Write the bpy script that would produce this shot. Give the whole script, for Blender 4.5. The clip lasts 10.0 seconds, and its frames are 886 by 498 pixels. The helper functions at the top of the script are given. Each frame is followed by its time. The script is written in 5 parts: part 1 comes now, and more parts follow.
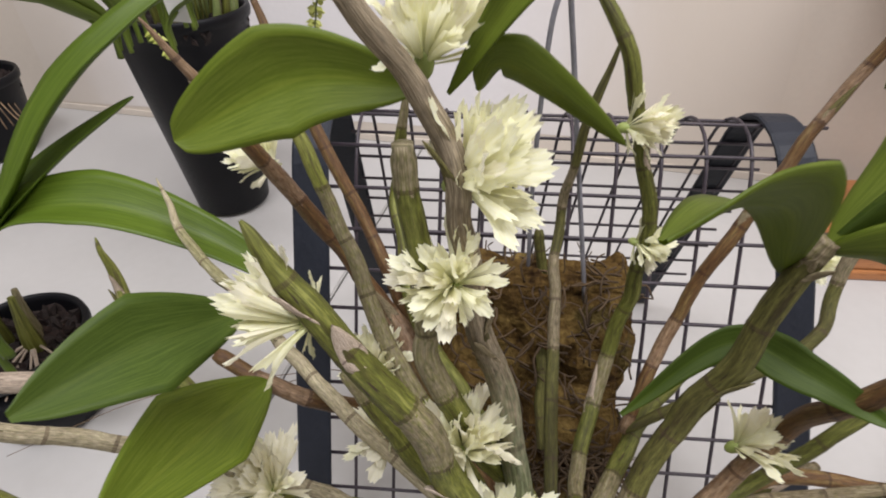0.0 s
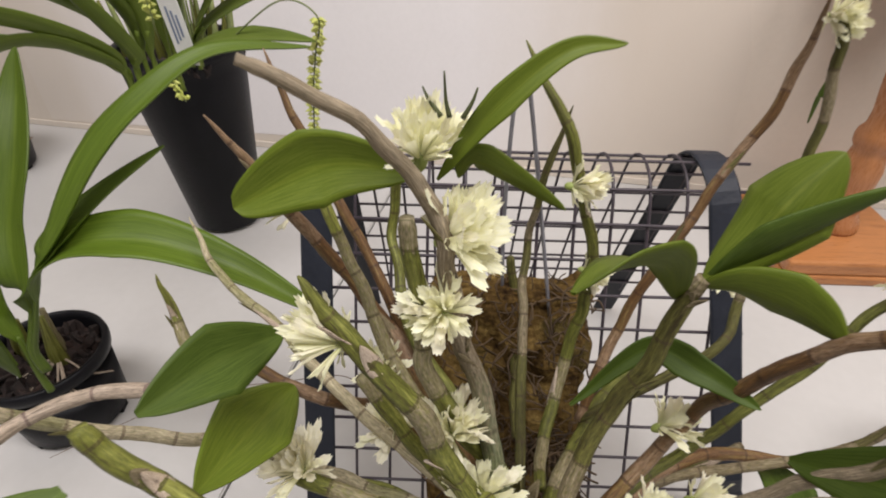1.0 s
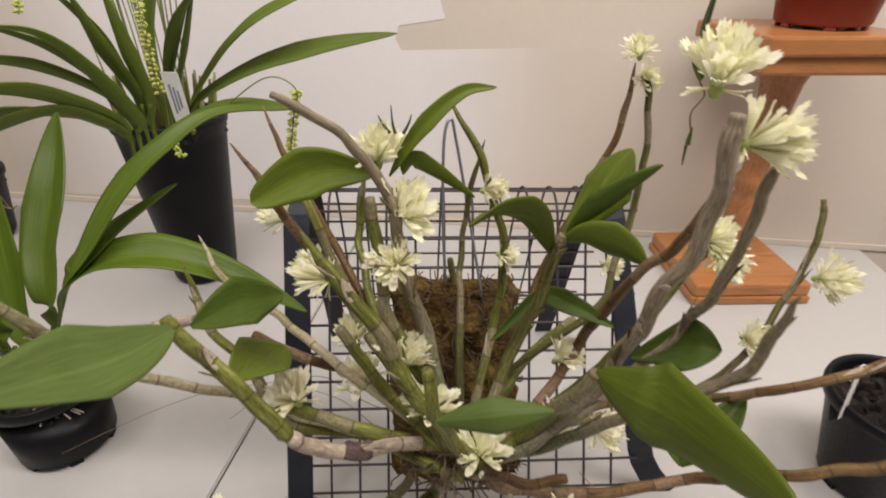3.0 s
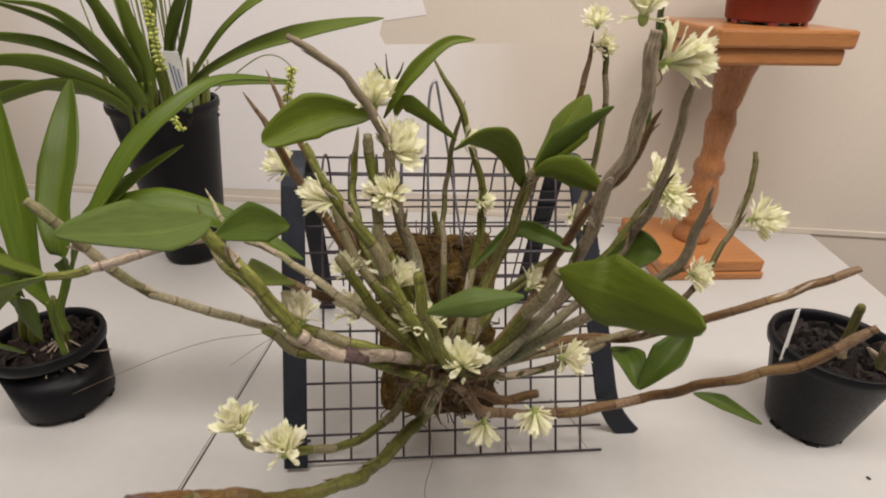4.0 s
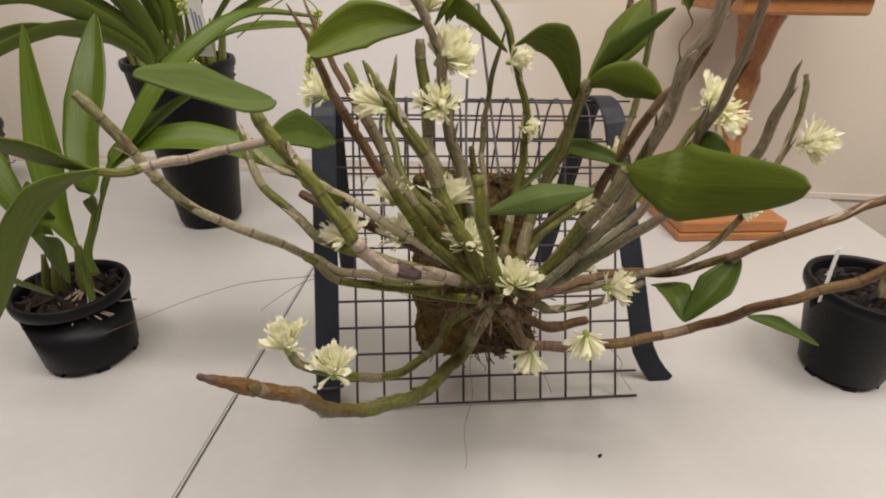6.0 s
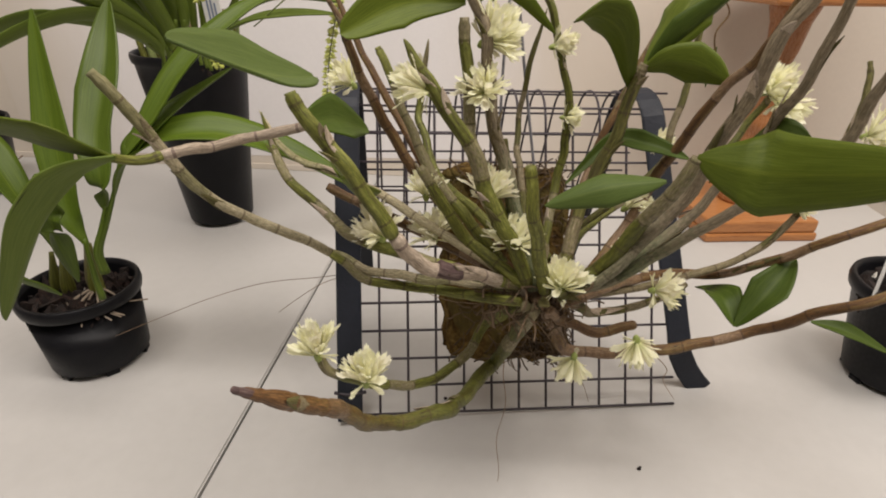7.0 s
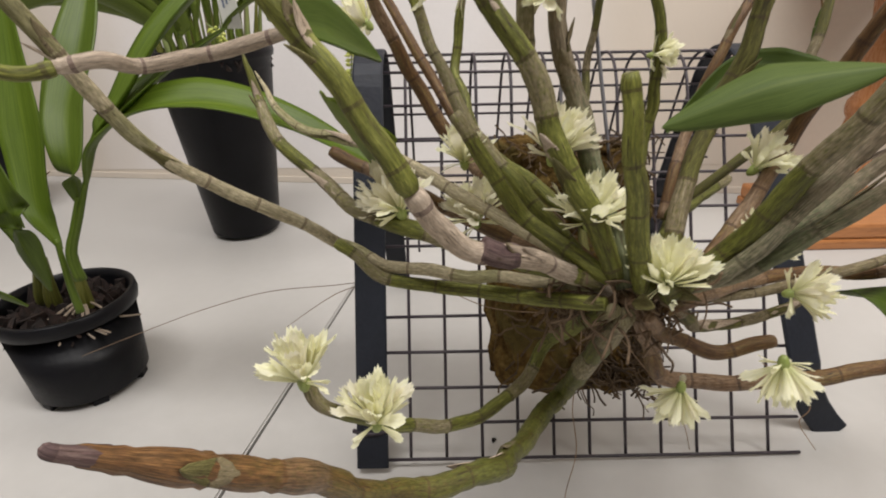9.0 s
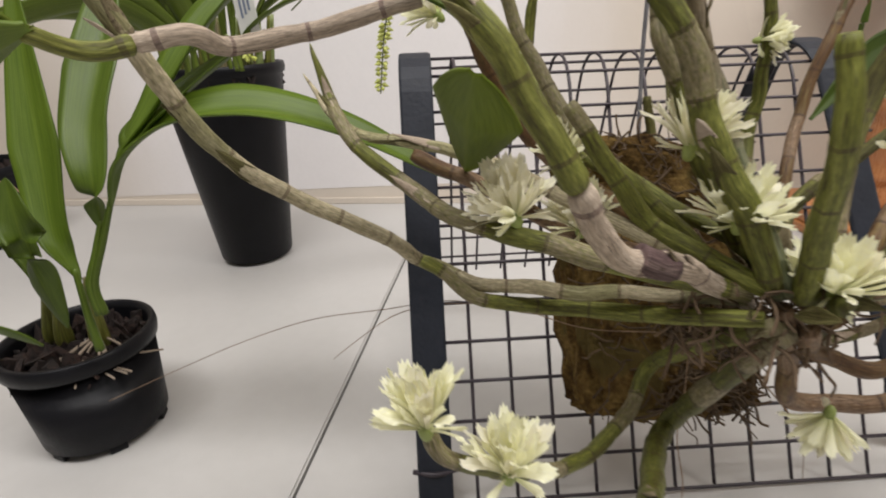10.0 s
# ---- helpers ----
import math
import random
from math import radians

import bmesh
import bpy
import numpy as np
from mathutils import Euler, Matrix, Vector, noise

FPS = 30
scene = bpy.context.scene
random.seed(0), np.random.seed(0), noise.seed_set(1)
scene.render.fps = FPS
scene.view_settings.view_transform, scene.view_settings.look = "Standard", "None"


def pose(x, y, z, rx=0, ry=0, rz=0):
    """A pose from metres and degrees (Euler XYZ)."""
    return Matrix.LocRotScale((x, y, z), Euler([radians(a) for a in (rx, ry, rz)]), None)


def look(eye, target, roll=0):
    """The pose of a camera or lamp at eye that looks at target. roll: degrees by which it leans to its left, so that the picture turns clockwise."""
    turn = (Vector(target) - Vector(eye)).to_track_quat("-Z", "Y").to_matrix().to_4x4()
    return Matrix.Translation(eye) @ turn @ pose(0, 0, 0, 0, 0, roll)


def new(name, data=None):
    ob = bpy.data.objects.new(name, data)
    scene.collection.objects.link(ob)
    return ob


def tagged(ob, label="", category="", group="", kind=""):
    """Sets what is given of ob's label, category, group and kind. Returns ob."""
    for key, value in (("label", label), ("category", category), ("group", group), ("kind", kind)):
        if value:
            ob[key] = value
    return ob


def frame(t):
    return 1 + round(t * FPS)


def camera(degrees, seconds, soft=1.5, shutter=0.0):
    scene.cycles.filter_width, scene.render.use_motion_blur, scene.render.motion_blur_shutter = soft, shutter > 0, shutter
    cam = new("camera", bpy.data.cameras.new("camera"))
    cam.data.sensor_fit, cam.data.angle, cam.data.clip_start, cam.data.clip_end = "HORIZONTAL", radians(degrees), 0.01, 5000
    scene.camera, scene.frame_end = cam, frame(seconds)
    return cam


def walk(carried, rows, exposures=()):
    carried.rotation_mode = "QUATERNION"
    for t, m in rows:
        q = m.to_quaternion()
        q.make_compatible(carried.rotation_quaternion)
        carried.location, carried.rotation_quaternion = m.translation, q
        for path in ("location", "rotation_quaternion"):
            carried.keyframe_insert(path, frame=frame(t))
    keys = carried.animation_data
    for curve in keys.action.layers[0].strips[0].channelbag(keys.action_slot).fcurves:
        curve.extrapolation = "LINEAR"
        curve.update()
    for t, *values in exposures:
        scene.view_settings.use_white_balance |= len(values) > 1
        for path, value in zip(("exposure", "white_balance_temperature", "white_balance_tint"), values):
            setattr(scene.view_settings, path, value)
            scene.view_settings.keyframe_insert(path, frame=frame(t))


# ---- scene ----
cam = camera(80.0, 10.0, 1.9, 0.5)
PATH = [
    (0, (-0.0178, -0.0929, 0.3876), (-0.325, 1.056, -0.527), -1.0),
    (0.5, (-0.0155, -0.1069, 0.4064), (-0.302, 1.042, -0.514), -0.9),
    (1, (-0.0118, -0.1265, 0.4301), (-0.272, 1.037, -0.480), -0.4),
    (1.5, (0.0010, -0.1500, 0.4443), (-0.260, 1.044, -0.425), -0.7),
    (2, (0.0180, -0.1695, 0.4498), (-0.255, 1.065, -0.358), -1.7),
    (3.5, (0.0147, -0.2632, 0.4319), (-0.116, 1.052, -0.278), 1.1),
    (4, (0.0191, -0.2922, 0.4206), (-0.100, 1.029, -0.279), 1.2),
    (4.5, (0.0147, -0.3069, 0.4131), (-0.095, 1.012, -0.293), 1.2),
    (5, (0.0103, -0.3101, 0.3989), (-0.103, 1.007, -0.311), 1.0),
    (5.5, (0.0007, -0.3145, 0.3848), (-0.109, 0.999, -0.331), 0.9),
    (7, (-0.0357, -0.2899, 0.3586), (-0.158, 1.024, -0.355), 1.0),
    (7.5, (-0.0416, -0.2810, 0.3552), (-0.164, 1.034, -0.356), 1.0),
    (8, (-0.0400, -0.2527, 0.3356), (-0.206, 1.071, -0.351), 0.0),
    (8.5, (-0.0400, -0.2270, 0.3060), (-0.235, 1.113, -0.340), -0.8),
    (9, (-0.0430, -0.2150, 0.2950), (-0.295, 1.118, -0.346), -2.0),
    (9.5, (-0.0720, -0.2080, 0.2820), (-0.288, 1.143, -0.333), -1.8),
    (10, (-0.0950, -0.1940, 0.2810), (-0.313, 1.168, -0.308), -3.3),
]
walk(cam, [(t, look(eye, target, roll)) for t, eye, target, roll in PATH],
     [(0.0, 0.18, 5950, 13), (1.2, 0.16, 6250, 13), (2.2, 0.14, 6350, 14), (3.4, 0.02, 6550, 13), (5.0, 0.02, 6600, 12), (8.0, 0.02, 6650, 11), (9.0, 0.13, 6300, 10), (10.0, 0.19, 6200, 10)])

# ---- light ----
world = bpy.data.worlds.new("room_air")
scene.world = world
world.use_nodes = True
world.node_tree.nodes["Background"].inputs[0].default_value = (0.9, 0.93, 1.0, 1)
world.node_tree.nodes["Background"].inputs[1].default_value = 0.07


def ceiling_lamp(x, y, z, sx, sy, watts, colour):
    data = bpy.data.lights.new("ceiling_panel_light", "AREA")
    data.shape, data.size, data.size_y, data.energy, data.color = "RECTANGLE", sx, sy, watts, colour
    ob = new("ceiling_panel_light", data)
    ob.matrix_world = look((x, y, z), (x, y, z - 1))
    return ob


ceiling_lamp(-0.35, -0.35, 1.86, 1.2, 0.6, 28, (1.0, 0.95, 0.90))
ceiling_lamp(1.10, -0.25, 1.86, 1.2, 0.6, 32, (1.0, 0.94, 0.88))
scene.view_settings.exposure = 0.0


# ---- materials ----
def material(name, colours, scale=20.0, rough=0.6, bump=0.0, fine=8.0, coord="Object", stretch=(1, 1, 1), metal=0.0,
             spread=0.12, leafy=0.0, spots=None, gloss=0.5, bump_scale=None):
    """Two scales of noise over two or three colours, with relief; a leafy one lets light through."""
    m = bpy.data.materials.new(name)
    m.use_nodes = True
    t = m.node_tree
    t.nodes.clear()
    out = t.nodes.new("ShaderNodeOutputMaterial")
    b = t.nodes.new("ShaderNodeBsdfPrincipled")
    tc = t.nodes.new("ShaderNodeTexCoord")
    mp = t.nodes.new("ShaderNodeMapping")
    mp.inputs["Scale"].default_value = stretch
    t.links.new(tc.outputs[coord], mp.inputs[0])
    info = t.nodes.new("ShaderNodeObjectInfo")
    add = t.nodes.new("ShaderNodeVectorMath")
    add.operation = "ADD"
    t.links.new(mp.outputs[0], add.inputs[0])
    t.links.new(info.outputs["Random"], add.inputs[1])
    n1 = t.nodes.new("ShaderNodeTexNoise")
    n1.inputs["Scale"].default_value, n1.inputs["Detail"].default_value = scale, 4
    n2 = t.nodes.new("ShaderNodeTexNoise")
    n2.inputs["Scale"].default_value, n2.inputs["Detail"].default_value = scale * fine, 3
    for n in (n1, n2):
        t.links.new(add.outputs[0], n.inputs[0])
    mixf = t.nodes.new("ShaderNodeMix")
    mixf.inputs[0].default_value = 0.35
    t.links.new(n1.outputs[0], mixf.inputs[2])
    t.links.new(n2.outputs[0], mixf.inputs[3])
    ramp = t.nodes.new("ShaderNodeValToRGB")
    el = ramp.color_ramp.elements
    el[0].position, el[1].position = 0.34, 0.66
    el[0].color, el[1].color = (*colours[0], 1), (*colours[-1], 1)
    if len(colours) == 3:
        mid = el.new(0.5)
        mid.color = (*colours[1], 1)
    t.links.new(mixf.outputs[0], ramp.inputs[0])
    hsv = t.nodes.new("ShaderNodeHueSaturation")
    rng = t.nodes.new("ShaderNodeMapRange")
    rng.inputs[3].default_value, rng.inputs[4].default_value = 1 - spread, 1 + spread
    t.links.new(info.outputs["Random"], rng.inputs[0])
    t.links.new(rng.outputs[0], hsv.inputs["Value"])
    t.links.new(ramp.outputs[0], hsv.inputs["Color"])
    colour = hsv.outputs[0]
    if spots:
        n3 = t.nodes.new("ShaderNodeTexNoise")
        n3.inputs["Scale"].default_value, n3.inputs["Detail"].default_value = spots[1], 2
        t.links.new(add.outputs[0], n3.inputs[0])
        r3 = t.nodes.new("ShaderNodeMapRange")
        r3.inputs[1].default_value, r3.inputs[2].default_value = spots[2], spots[2] + 0.06
        t.links.new(n3.outputs[0], r3.inputs[0])
        mc = t.nodes.new("ShaderNodeMix")
        mc.data_type = "RGBA"
        t.links.new(r3.outputs[0], mc.inputs[0])
        t.links.new(colour, mc.inputs[6])
        mc.inputs[7].default_value = (*spots[0], 1)
        colour = mc.outputs[2]
    t.links.new(colour, b.inputs["Base Color"])
    rr = t.nodes.new("ShaderNodeMapRange")
    rr.inputs[3].default_value, rr.inputs[4].default_value = max(rough - 0.12, 0.05), min(rough + 0.12, 1)
    t.links.new(n2.outputs[0], rr.inputs[0])
    t.links.new(rr.outputs[0], b.inputs["Roughness"])
    b.inputs["Metallic"].default_value = metal
    b.inputs["Specular IOR Level"].default_value = gloss
    if bump:
        bp = t.nodes.new("ShaderNodeBump")
        bp.inputs["Strength"].default_value, bp.inputs["Distance"].default_value = bump, 0.002
        nb = n2
        if bump_scale:
            nb = t.nodes.new("ShaderNodeTexNoise")
            nb.inputs["Scale"].default_value, nb.inputs["Detail"].default_value = bump_scale, 4
            t.links.new(add.outputs[0], nb.inputs[0])
        t.links.new(nb.outputs[0], bp.inputs["Height"])
        t.links.new(bp.outputs[0], b.inputs["Normal"])
    if leafy:
        tr = t.nodes.new("ShaderNodeBsdfTranslucent")
        t.links.new(colour, tr.inputs[0])
        ms = t.nodes.new("ShaderNodeMixShader")
        ms.inputs[0].default_value = leafy
        t.links.new(b.outputs[0], ms.inputs[1])
        t.links.new(tr.outputs[0], ms.inputs[2])
        t.links.new(ms.outputs[0], out.inputs[0])
    else:
        t.links.new(b.outputs[0], out.inputs[0])
    return m


TABLE = material("table_laminate", [(0.455, 0.443, 0.425), (0.495, 0.482, 0.464)], 2.2, 0.45, 0.03, 40, spread=0.0, gloss=0.35)
GREY_EDGE = material("table_edge", [(0.30, 0.29, 0.28), (0.36, 0.35, 0.34)], 8, 0.5, spread=0.0)
WALL = material("wall_paint", [(0.635, 0.565, 0.485), (0.675, 0.605, 0.52)], 2.5, 0.85, 0.08, 60, spread=0.0, gloss=0.2)
PLAIN = material("room_plaster", [(0.62, 0.60, 0.57), (0.66, 0.64, 0.61)], 2, 0.9, spread=0.0)
FLOOR = material("floor_vinyl", [(0.40, 0.39, 0.40), (0.46, 0.45, 0.46)], 3, 0.5, spread=0.0)
STRAP = material("rubber_strap", [(0.009, 0.011, 0.017), (0.016, 0.019, 0.028)], 40, 0.55, 0.15, 8, spread=0.0, gloss=0.3)
WIRE = material("coated_wire", [(0.022, 0.016, 0.022), (0.045, 0.034, 0.042)], 60, 0.5, 0.1, 6, spread=0.0)
BARE_WIRE = material("galvanised_wire", [(0.22, 0.22, 0.25), (0.34, 0.34, 0.38)], 80, 0.45, 0.1, 6, metal=0.6)
POT = material("black_plastic", [(0.0035, 0.0035, 0.0045), (0.007, 0.007, 0.009)], 30, 0.42, 0.06, 10, spread=0.0, gloss=0.18)
RED_POT = material("terracotta_plastic", [(0.22, 0.035, 0.03), (0.28, 0.05, 0.04)], 20, 0.4, 0.05, 8, spread=0.0)
WOOD = material("varnished_pine", [(0.291, 0.113, 0.036), (0.426, 0.179, 0.060), (0.347, 0.141, 0.046)], 9, 0.32, 0.06, 7, stretch=(1, 9, 9), spread=0.06)
WOOD_TURNED = material("varnished_turned_pine", [(0.291, 0.118, 0.043), (0.403, 0.173, 0.067)], 9, 0.28, 0.06, 7, stretch=(9, 9, 1), spread=0.0)
MOSS = material("fibre_block", [(0.016, 0.008, 0.003), (0.074, 0.044, 0.013), (0.160, 0.108, 0.034)], 60, 0.95, 1.0, 6, spots=((0.085, 0.062, 0.020), 30, 0.58), gloss=0.1)
ROOT = material("dry_roots", [(0.12, 0.075, 0.042), (0.28, 0.19, 0.115)], 60, 0.85, 0.3, 5, spread=0.35)
BLOCK_ROOT = material("dark_matted_roots", [(0.045, 0.026, 0.012), (0.150, 0.095, 0.046)], 60, 0.9, 0.3, 5, spread=0.35)
BARK = material("bark_mix", [(0.005, 0.003, 0.002), (0.015, 0.008, 0.006), (0.040, 0.021, 0.015)], 60, 0.9, 0.6, 5, spread=0.45)
PERLITE = material("white_grit", [(0.62, 0.58, 0.50), (0.75, 0.72, 0.66)], 60, 0.9, 0.2, 5)
TAG = material("white_plastic_tag", [(0.74, 0.74, 0.72), (0.80, 0.80, 0.78)], 20, 0.45, spread=0.0)
INK = material("faded_ink", [(0.16, 0.20, 0.30), (0.24, 0.28, 0.38)], 40, 0.6, spread=0.0)


def leaf_material(name, colours, rough=0.5, gloss=0.3, spots=None, spread=0.14):
    """Leaf skin with long streaks, a paler midrib and faint parallel veins; u runs from midrib to edge."""
    m = material(name, colours, 5, rough, 0.10, 9, "UV", (5.0, 0.6, 1), leafy=0.3, spread=spread, gloss=gloss, spots=spots)
    t = m.node_tree
    b = next(n for n in t.nodes if n.type == "BSDF_PRINCIPLED")
    skin = b.inputs["Base Color"].links[0].from_socket
    tc = next(n for n in t.nodes if n.type == "TEX_COORD")
    sep = t.nodes.new("ShaderNodeSeparateXYZ")
    t.links.new(tc.outputs["UV"], sep.inputs[0])
    rib = t.nodes.new("ShaderNodeMapRange")
    rib.inputs[1].default_value, rib.inputs[2].default_value, rib.inputs[3].default_value, rib.inputs[4].default_value = 0.0, 0.07, 0.25, 0.0
    t.links.new(sep.outputs[0], rib.inputs[0])
    wave = t.nodes.new("ShaderNodeMath")
    wave.operation = "SINE"
    freq = t.nodes.new("ShaderNodeMath")
    freq.operation = "MULTIPLY"
    freq.inputs[1].default_value = 48.0
    t.links.new(sep.outputs[0], freq.inputs[0])
    t.links.new(freq.outputs[0], wave.inputs[0])
    vein = t.nodes.new("ShaderNodeMapRange")
    vein.inputs[1].default_value, vein.inputs[2].default_value, vein.inputs[3].default_value, vein.inputs[4].default_value = 0.3, 1.0, 0.0, 0.05
    t.links.new(wave.outputs[0], vein.inputs[0])
    both = t.nodes.new("ShaderNodeMath")
    t.links.new(rib.outputs[0], both.inputs[0])
    t.links.new(vein.outputs[0], both.inputs[1])
    mix = t.nodes.new("ShaderNodeMix")
    mix.data_type = "RGBA"
    t.links.new(both.outputs[0], mix.inputs[0])
    t.links.new(skin, mix.inputs[6])
    mix.inputs[7].default_value = (colours[-1][0] * 1.7, colours[-1][1] * 1.5, colours[-1][2] * 1.6, 1)
    t.links.new(mix.outputs[2], b.inputs["Base Color"])
    return m


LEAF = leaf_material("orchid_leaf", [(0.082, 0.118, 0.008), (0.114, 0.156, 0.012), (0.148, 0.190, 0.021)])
# Darker copy of the leaf skin, with shade put into its colours.
LEAF_SHADED = leaf_material("shaded_leaf", [(0.046, 0.080, 0.008), (0.068, 0.108, 0.012), (0.092, 0.138, 0.019)])
LEAF_BLUE = leaf_material("matt_leaf", [(0.082, 0.125, 0.028), (0.108, 0.158, 0.035), (0.135, 0.188, 0.046)], 0.55, 0.25)
LEAF_HOLED = leaf_material("spotted_leaf", [(0.105, 0.155, 0.020), (0.135, 0.190, 0.028), (0.160, 0.215, 0.038)], 0.5, 0.3, ((0.015, 0.012, 0.006), 2.6, 0.72), 0.05)
BLADE = leaf_material("strap_leaf", [(0.060, 0.100, 0.006), (0.085, 0.135, 0.009), (0.118, 0.175, 0.017)], 0.45, 0.4, None, 0.2)
GRASS = leaf_material("grassy_leaf", [(0.095, 0.145, 0.015), (0.135, 0.192, 0.024), (0.185, 0.240, 0.042)], 0.5, 0.35, None, 0.25)
STALK = material("thin_green_stalk", [(0.13, 0.17, 0.05), (0.22, 0.25, 0.09)], 30, 0.5, 0.1, 6, spread=0.2)


def cane_material(name, flesh, sheath, share, ring, rough=0.55, turn=None):
    """A cane's skin: flesh colours, papery sheaths left on some joints, a dark ring at each node. One unit of v is one joint."""
    m = material(name, flesh, 2.2, rough, 0.35, 6, "UV", (2.2, 0.35, 1), spread=0.22, spots=((0.035, 0.022, 0.012), 7, 0.66), gloss=0.3)
    t = m.node_tree
    b = next(n for n in t.nodes if n.type == "BSDF_PRINCIPLED")
    skin = b.inputs["Base Color"].links[0].from_socket
    tc = next(n for n in t.nodes if n.type == "TEX_COORD")
    info = next(n for n in t.nodes if n.type == "OBJECT_INFO")
    sep = t.nodes.new("ShaderNodeSeparateXYZ")
    t.links.new(tc.outputs["UV"], sep.inputs[0])

    def calc(op, x, y=None):
        n = t.nodes.new("ShaderNodeMath")
        n.operation = op
        for k, q in enumerate((x, y)):
            if q is None:
                continue
            if isinstance(q, (int, float)):
                n.inputs[k].default_value = q
            else:
                t.links.new(q, n.inputs[k])
        return n.outputs[0]

    rag = t.nodes.new("ShaderNodeTexNoise")
    rag.inputs["Scale"].default_value, rag.inputs["Detail"].default_value = 9, 4
    t.links.new(tc.outputs["UV"], rag.inputs[0])
    v = calc("ADD", sep.outputs[1], calc("MULTIPLY", calc("SUBTRACT", rag.outputs[0], 0.5), 0.5))
    wn = t.nodes.new("ShaderNodeTexWhiteNoise")
    wn.noise_dimensions = "1D"
    t.links.new(calc("ADD", calc("FLOOR", v), calc("MULTIPLY", info.outputs["Random"], 37.0)), wn.inputs["W"])
    has = calc("LESS_THAN", wn.outputs[0], share)
    streak = t.nodes.new("ShaderNodeTexNoise")
    streak.inputs["Scale"].default_value, streak.inputs["Detail"].default_value = 1.0, 5
    mp = t.nodes.new("ShaderNodeMapping")
    mp.inputs["Scale"].default_value = (26, 2.0, 1)
    t.links.new(tc.outputs["UV"], mp.inputs[0])
    t.links.new(mp.outputs[0], streak.inputs[0])
    ramp = t.nodes.new("ShaderNodeValToRGB")
    ramp.color_ramp.elements[0].position, ramp.color_ramp.elements[1].position = 0.35, 0.65
    ramp.color_ramp.elements[0].color, ramp.color_ramp.elements[1].color = (*sheath[0], 1), (*sheath[1], 1)
    t.links.new(streak.outputs[0], ramp.inputs[0])
    thin = t.nodes.new("ShaderNodeMapRange")
    thin.inputs[1].default_value, thin.inputs[2].default_value, thin.inputs[3].default_value, thin.inputs[4].default_value = 0.3, 0.6, 0.25, 0.95
    t.links.new(rag.outputs[0], thin.inputs[0])
    mix = t.nodes.new("ShaderNodeMix")
    mix.data_type = "RGBA"
    t.links.new(calc("MULTIPLY", has, thin.outputs[0]), mix.inputs[0])
    t.links.new(skin, mix.inputs[6])
    t.links.new(ramp.outputs[0], mix.inputs[7])
    ph = calc("FRACT", calc("ADD", sep.outputs[1], 0.03))
    band = calc("MULTIPLY", calc("LESS_THAN", ph, 0.06), calc("MULTIPLY", rag.outputs[0], 1.2))
    mix2 = t.nodes.new("ShaderNodeMix")
    mix2.data_type = "RGBA"
    t.links.new(band, mix2.inputs[0])
    t.links.new(mix.outputs[2], mix2.inputs[6])
    mix2.inputs[7].default_value = (*ring, 1)
    t.links.new(mix2.outputs[2], b.inputs["Base Color"])
    if turn:
        grad = t.nodes.new("ShaderNodeMapRange")
        grad.inputs[1].default_value, grad.inputs[2].default_value = turn[0], turn[1]
        t.links.new(calc("ADD", sep.outputs[1], calc("MULTIPLY", calc("SUBTRACT", rag.outputs[0], 0.5), 4.0)), grad.inputs[0])
        red = t.nodes.new("ShaderNodeValToRGB")
        red.color_ramp.elements[0].position, red.color_ramp.elements[1].position = 0.35, 0.65
        red.color_ramp.elements[0].color, red.color_ramp.elements[1].color = (*turn[2], 1), (*turn[3], 1)
        t.links.new(streak.outputs[0], red.inputs[0])
        mix3 = t.nodes.new("ShaderNodeMix")
        mix3.data_type = "RGBA"
        t.links.new(calc("MULTIPLY", grad.outputs[0], 0.9), mix3.inputs[0])
        t.links.new(mix2.outputs[2], mix3.inputs[6])
        t.links.new(red.outputs[0], mix3.inputs[7])
        t.links.new(mix3.outputs[2], b.inputs["Base Color"])
    last = b.inputs["Base Color"].links[0].from_socket
    fleck = t.nodes.new("ShaderNodeTexNoise")
    fleck.inputs["Scale"].default_value, fleck.inputs["Detail"].default_value, fleck.inputs["Roughness"].default_value = 6.0, 6, 0.7
    mf = t.nodes.new("ShaderNodeMapping")
    mf.inputs["Scale"].default_value = (2.4, 0.9, 1)
    t.links.new(tc.outputs["UV"], mf.inputs[0])
    t.links.new(mf.outputs[0], fleck.inputs[0])
    worn = t.nodes.new("ShaderNodeMapRange")
    worn.inputs[1].default_value, worn.inputs[2].default_value, worn.inputs[3].default_value, worn.inputs[4].default_value = 0.32, 0.68, 0.55, 1.5
    t.links.new(fleck.outputs[0], worn.inputs[0])
    tint = t.nodes.new("ShaderNodeHueSaturation")
    t.links.new(worn.outputs[0], tint.inputs["Value"])
    t.links.new(last, tint.inputs["Color"])
    t.links.new(tint.outputs[0], b.inputs["Base Color"])
    return m


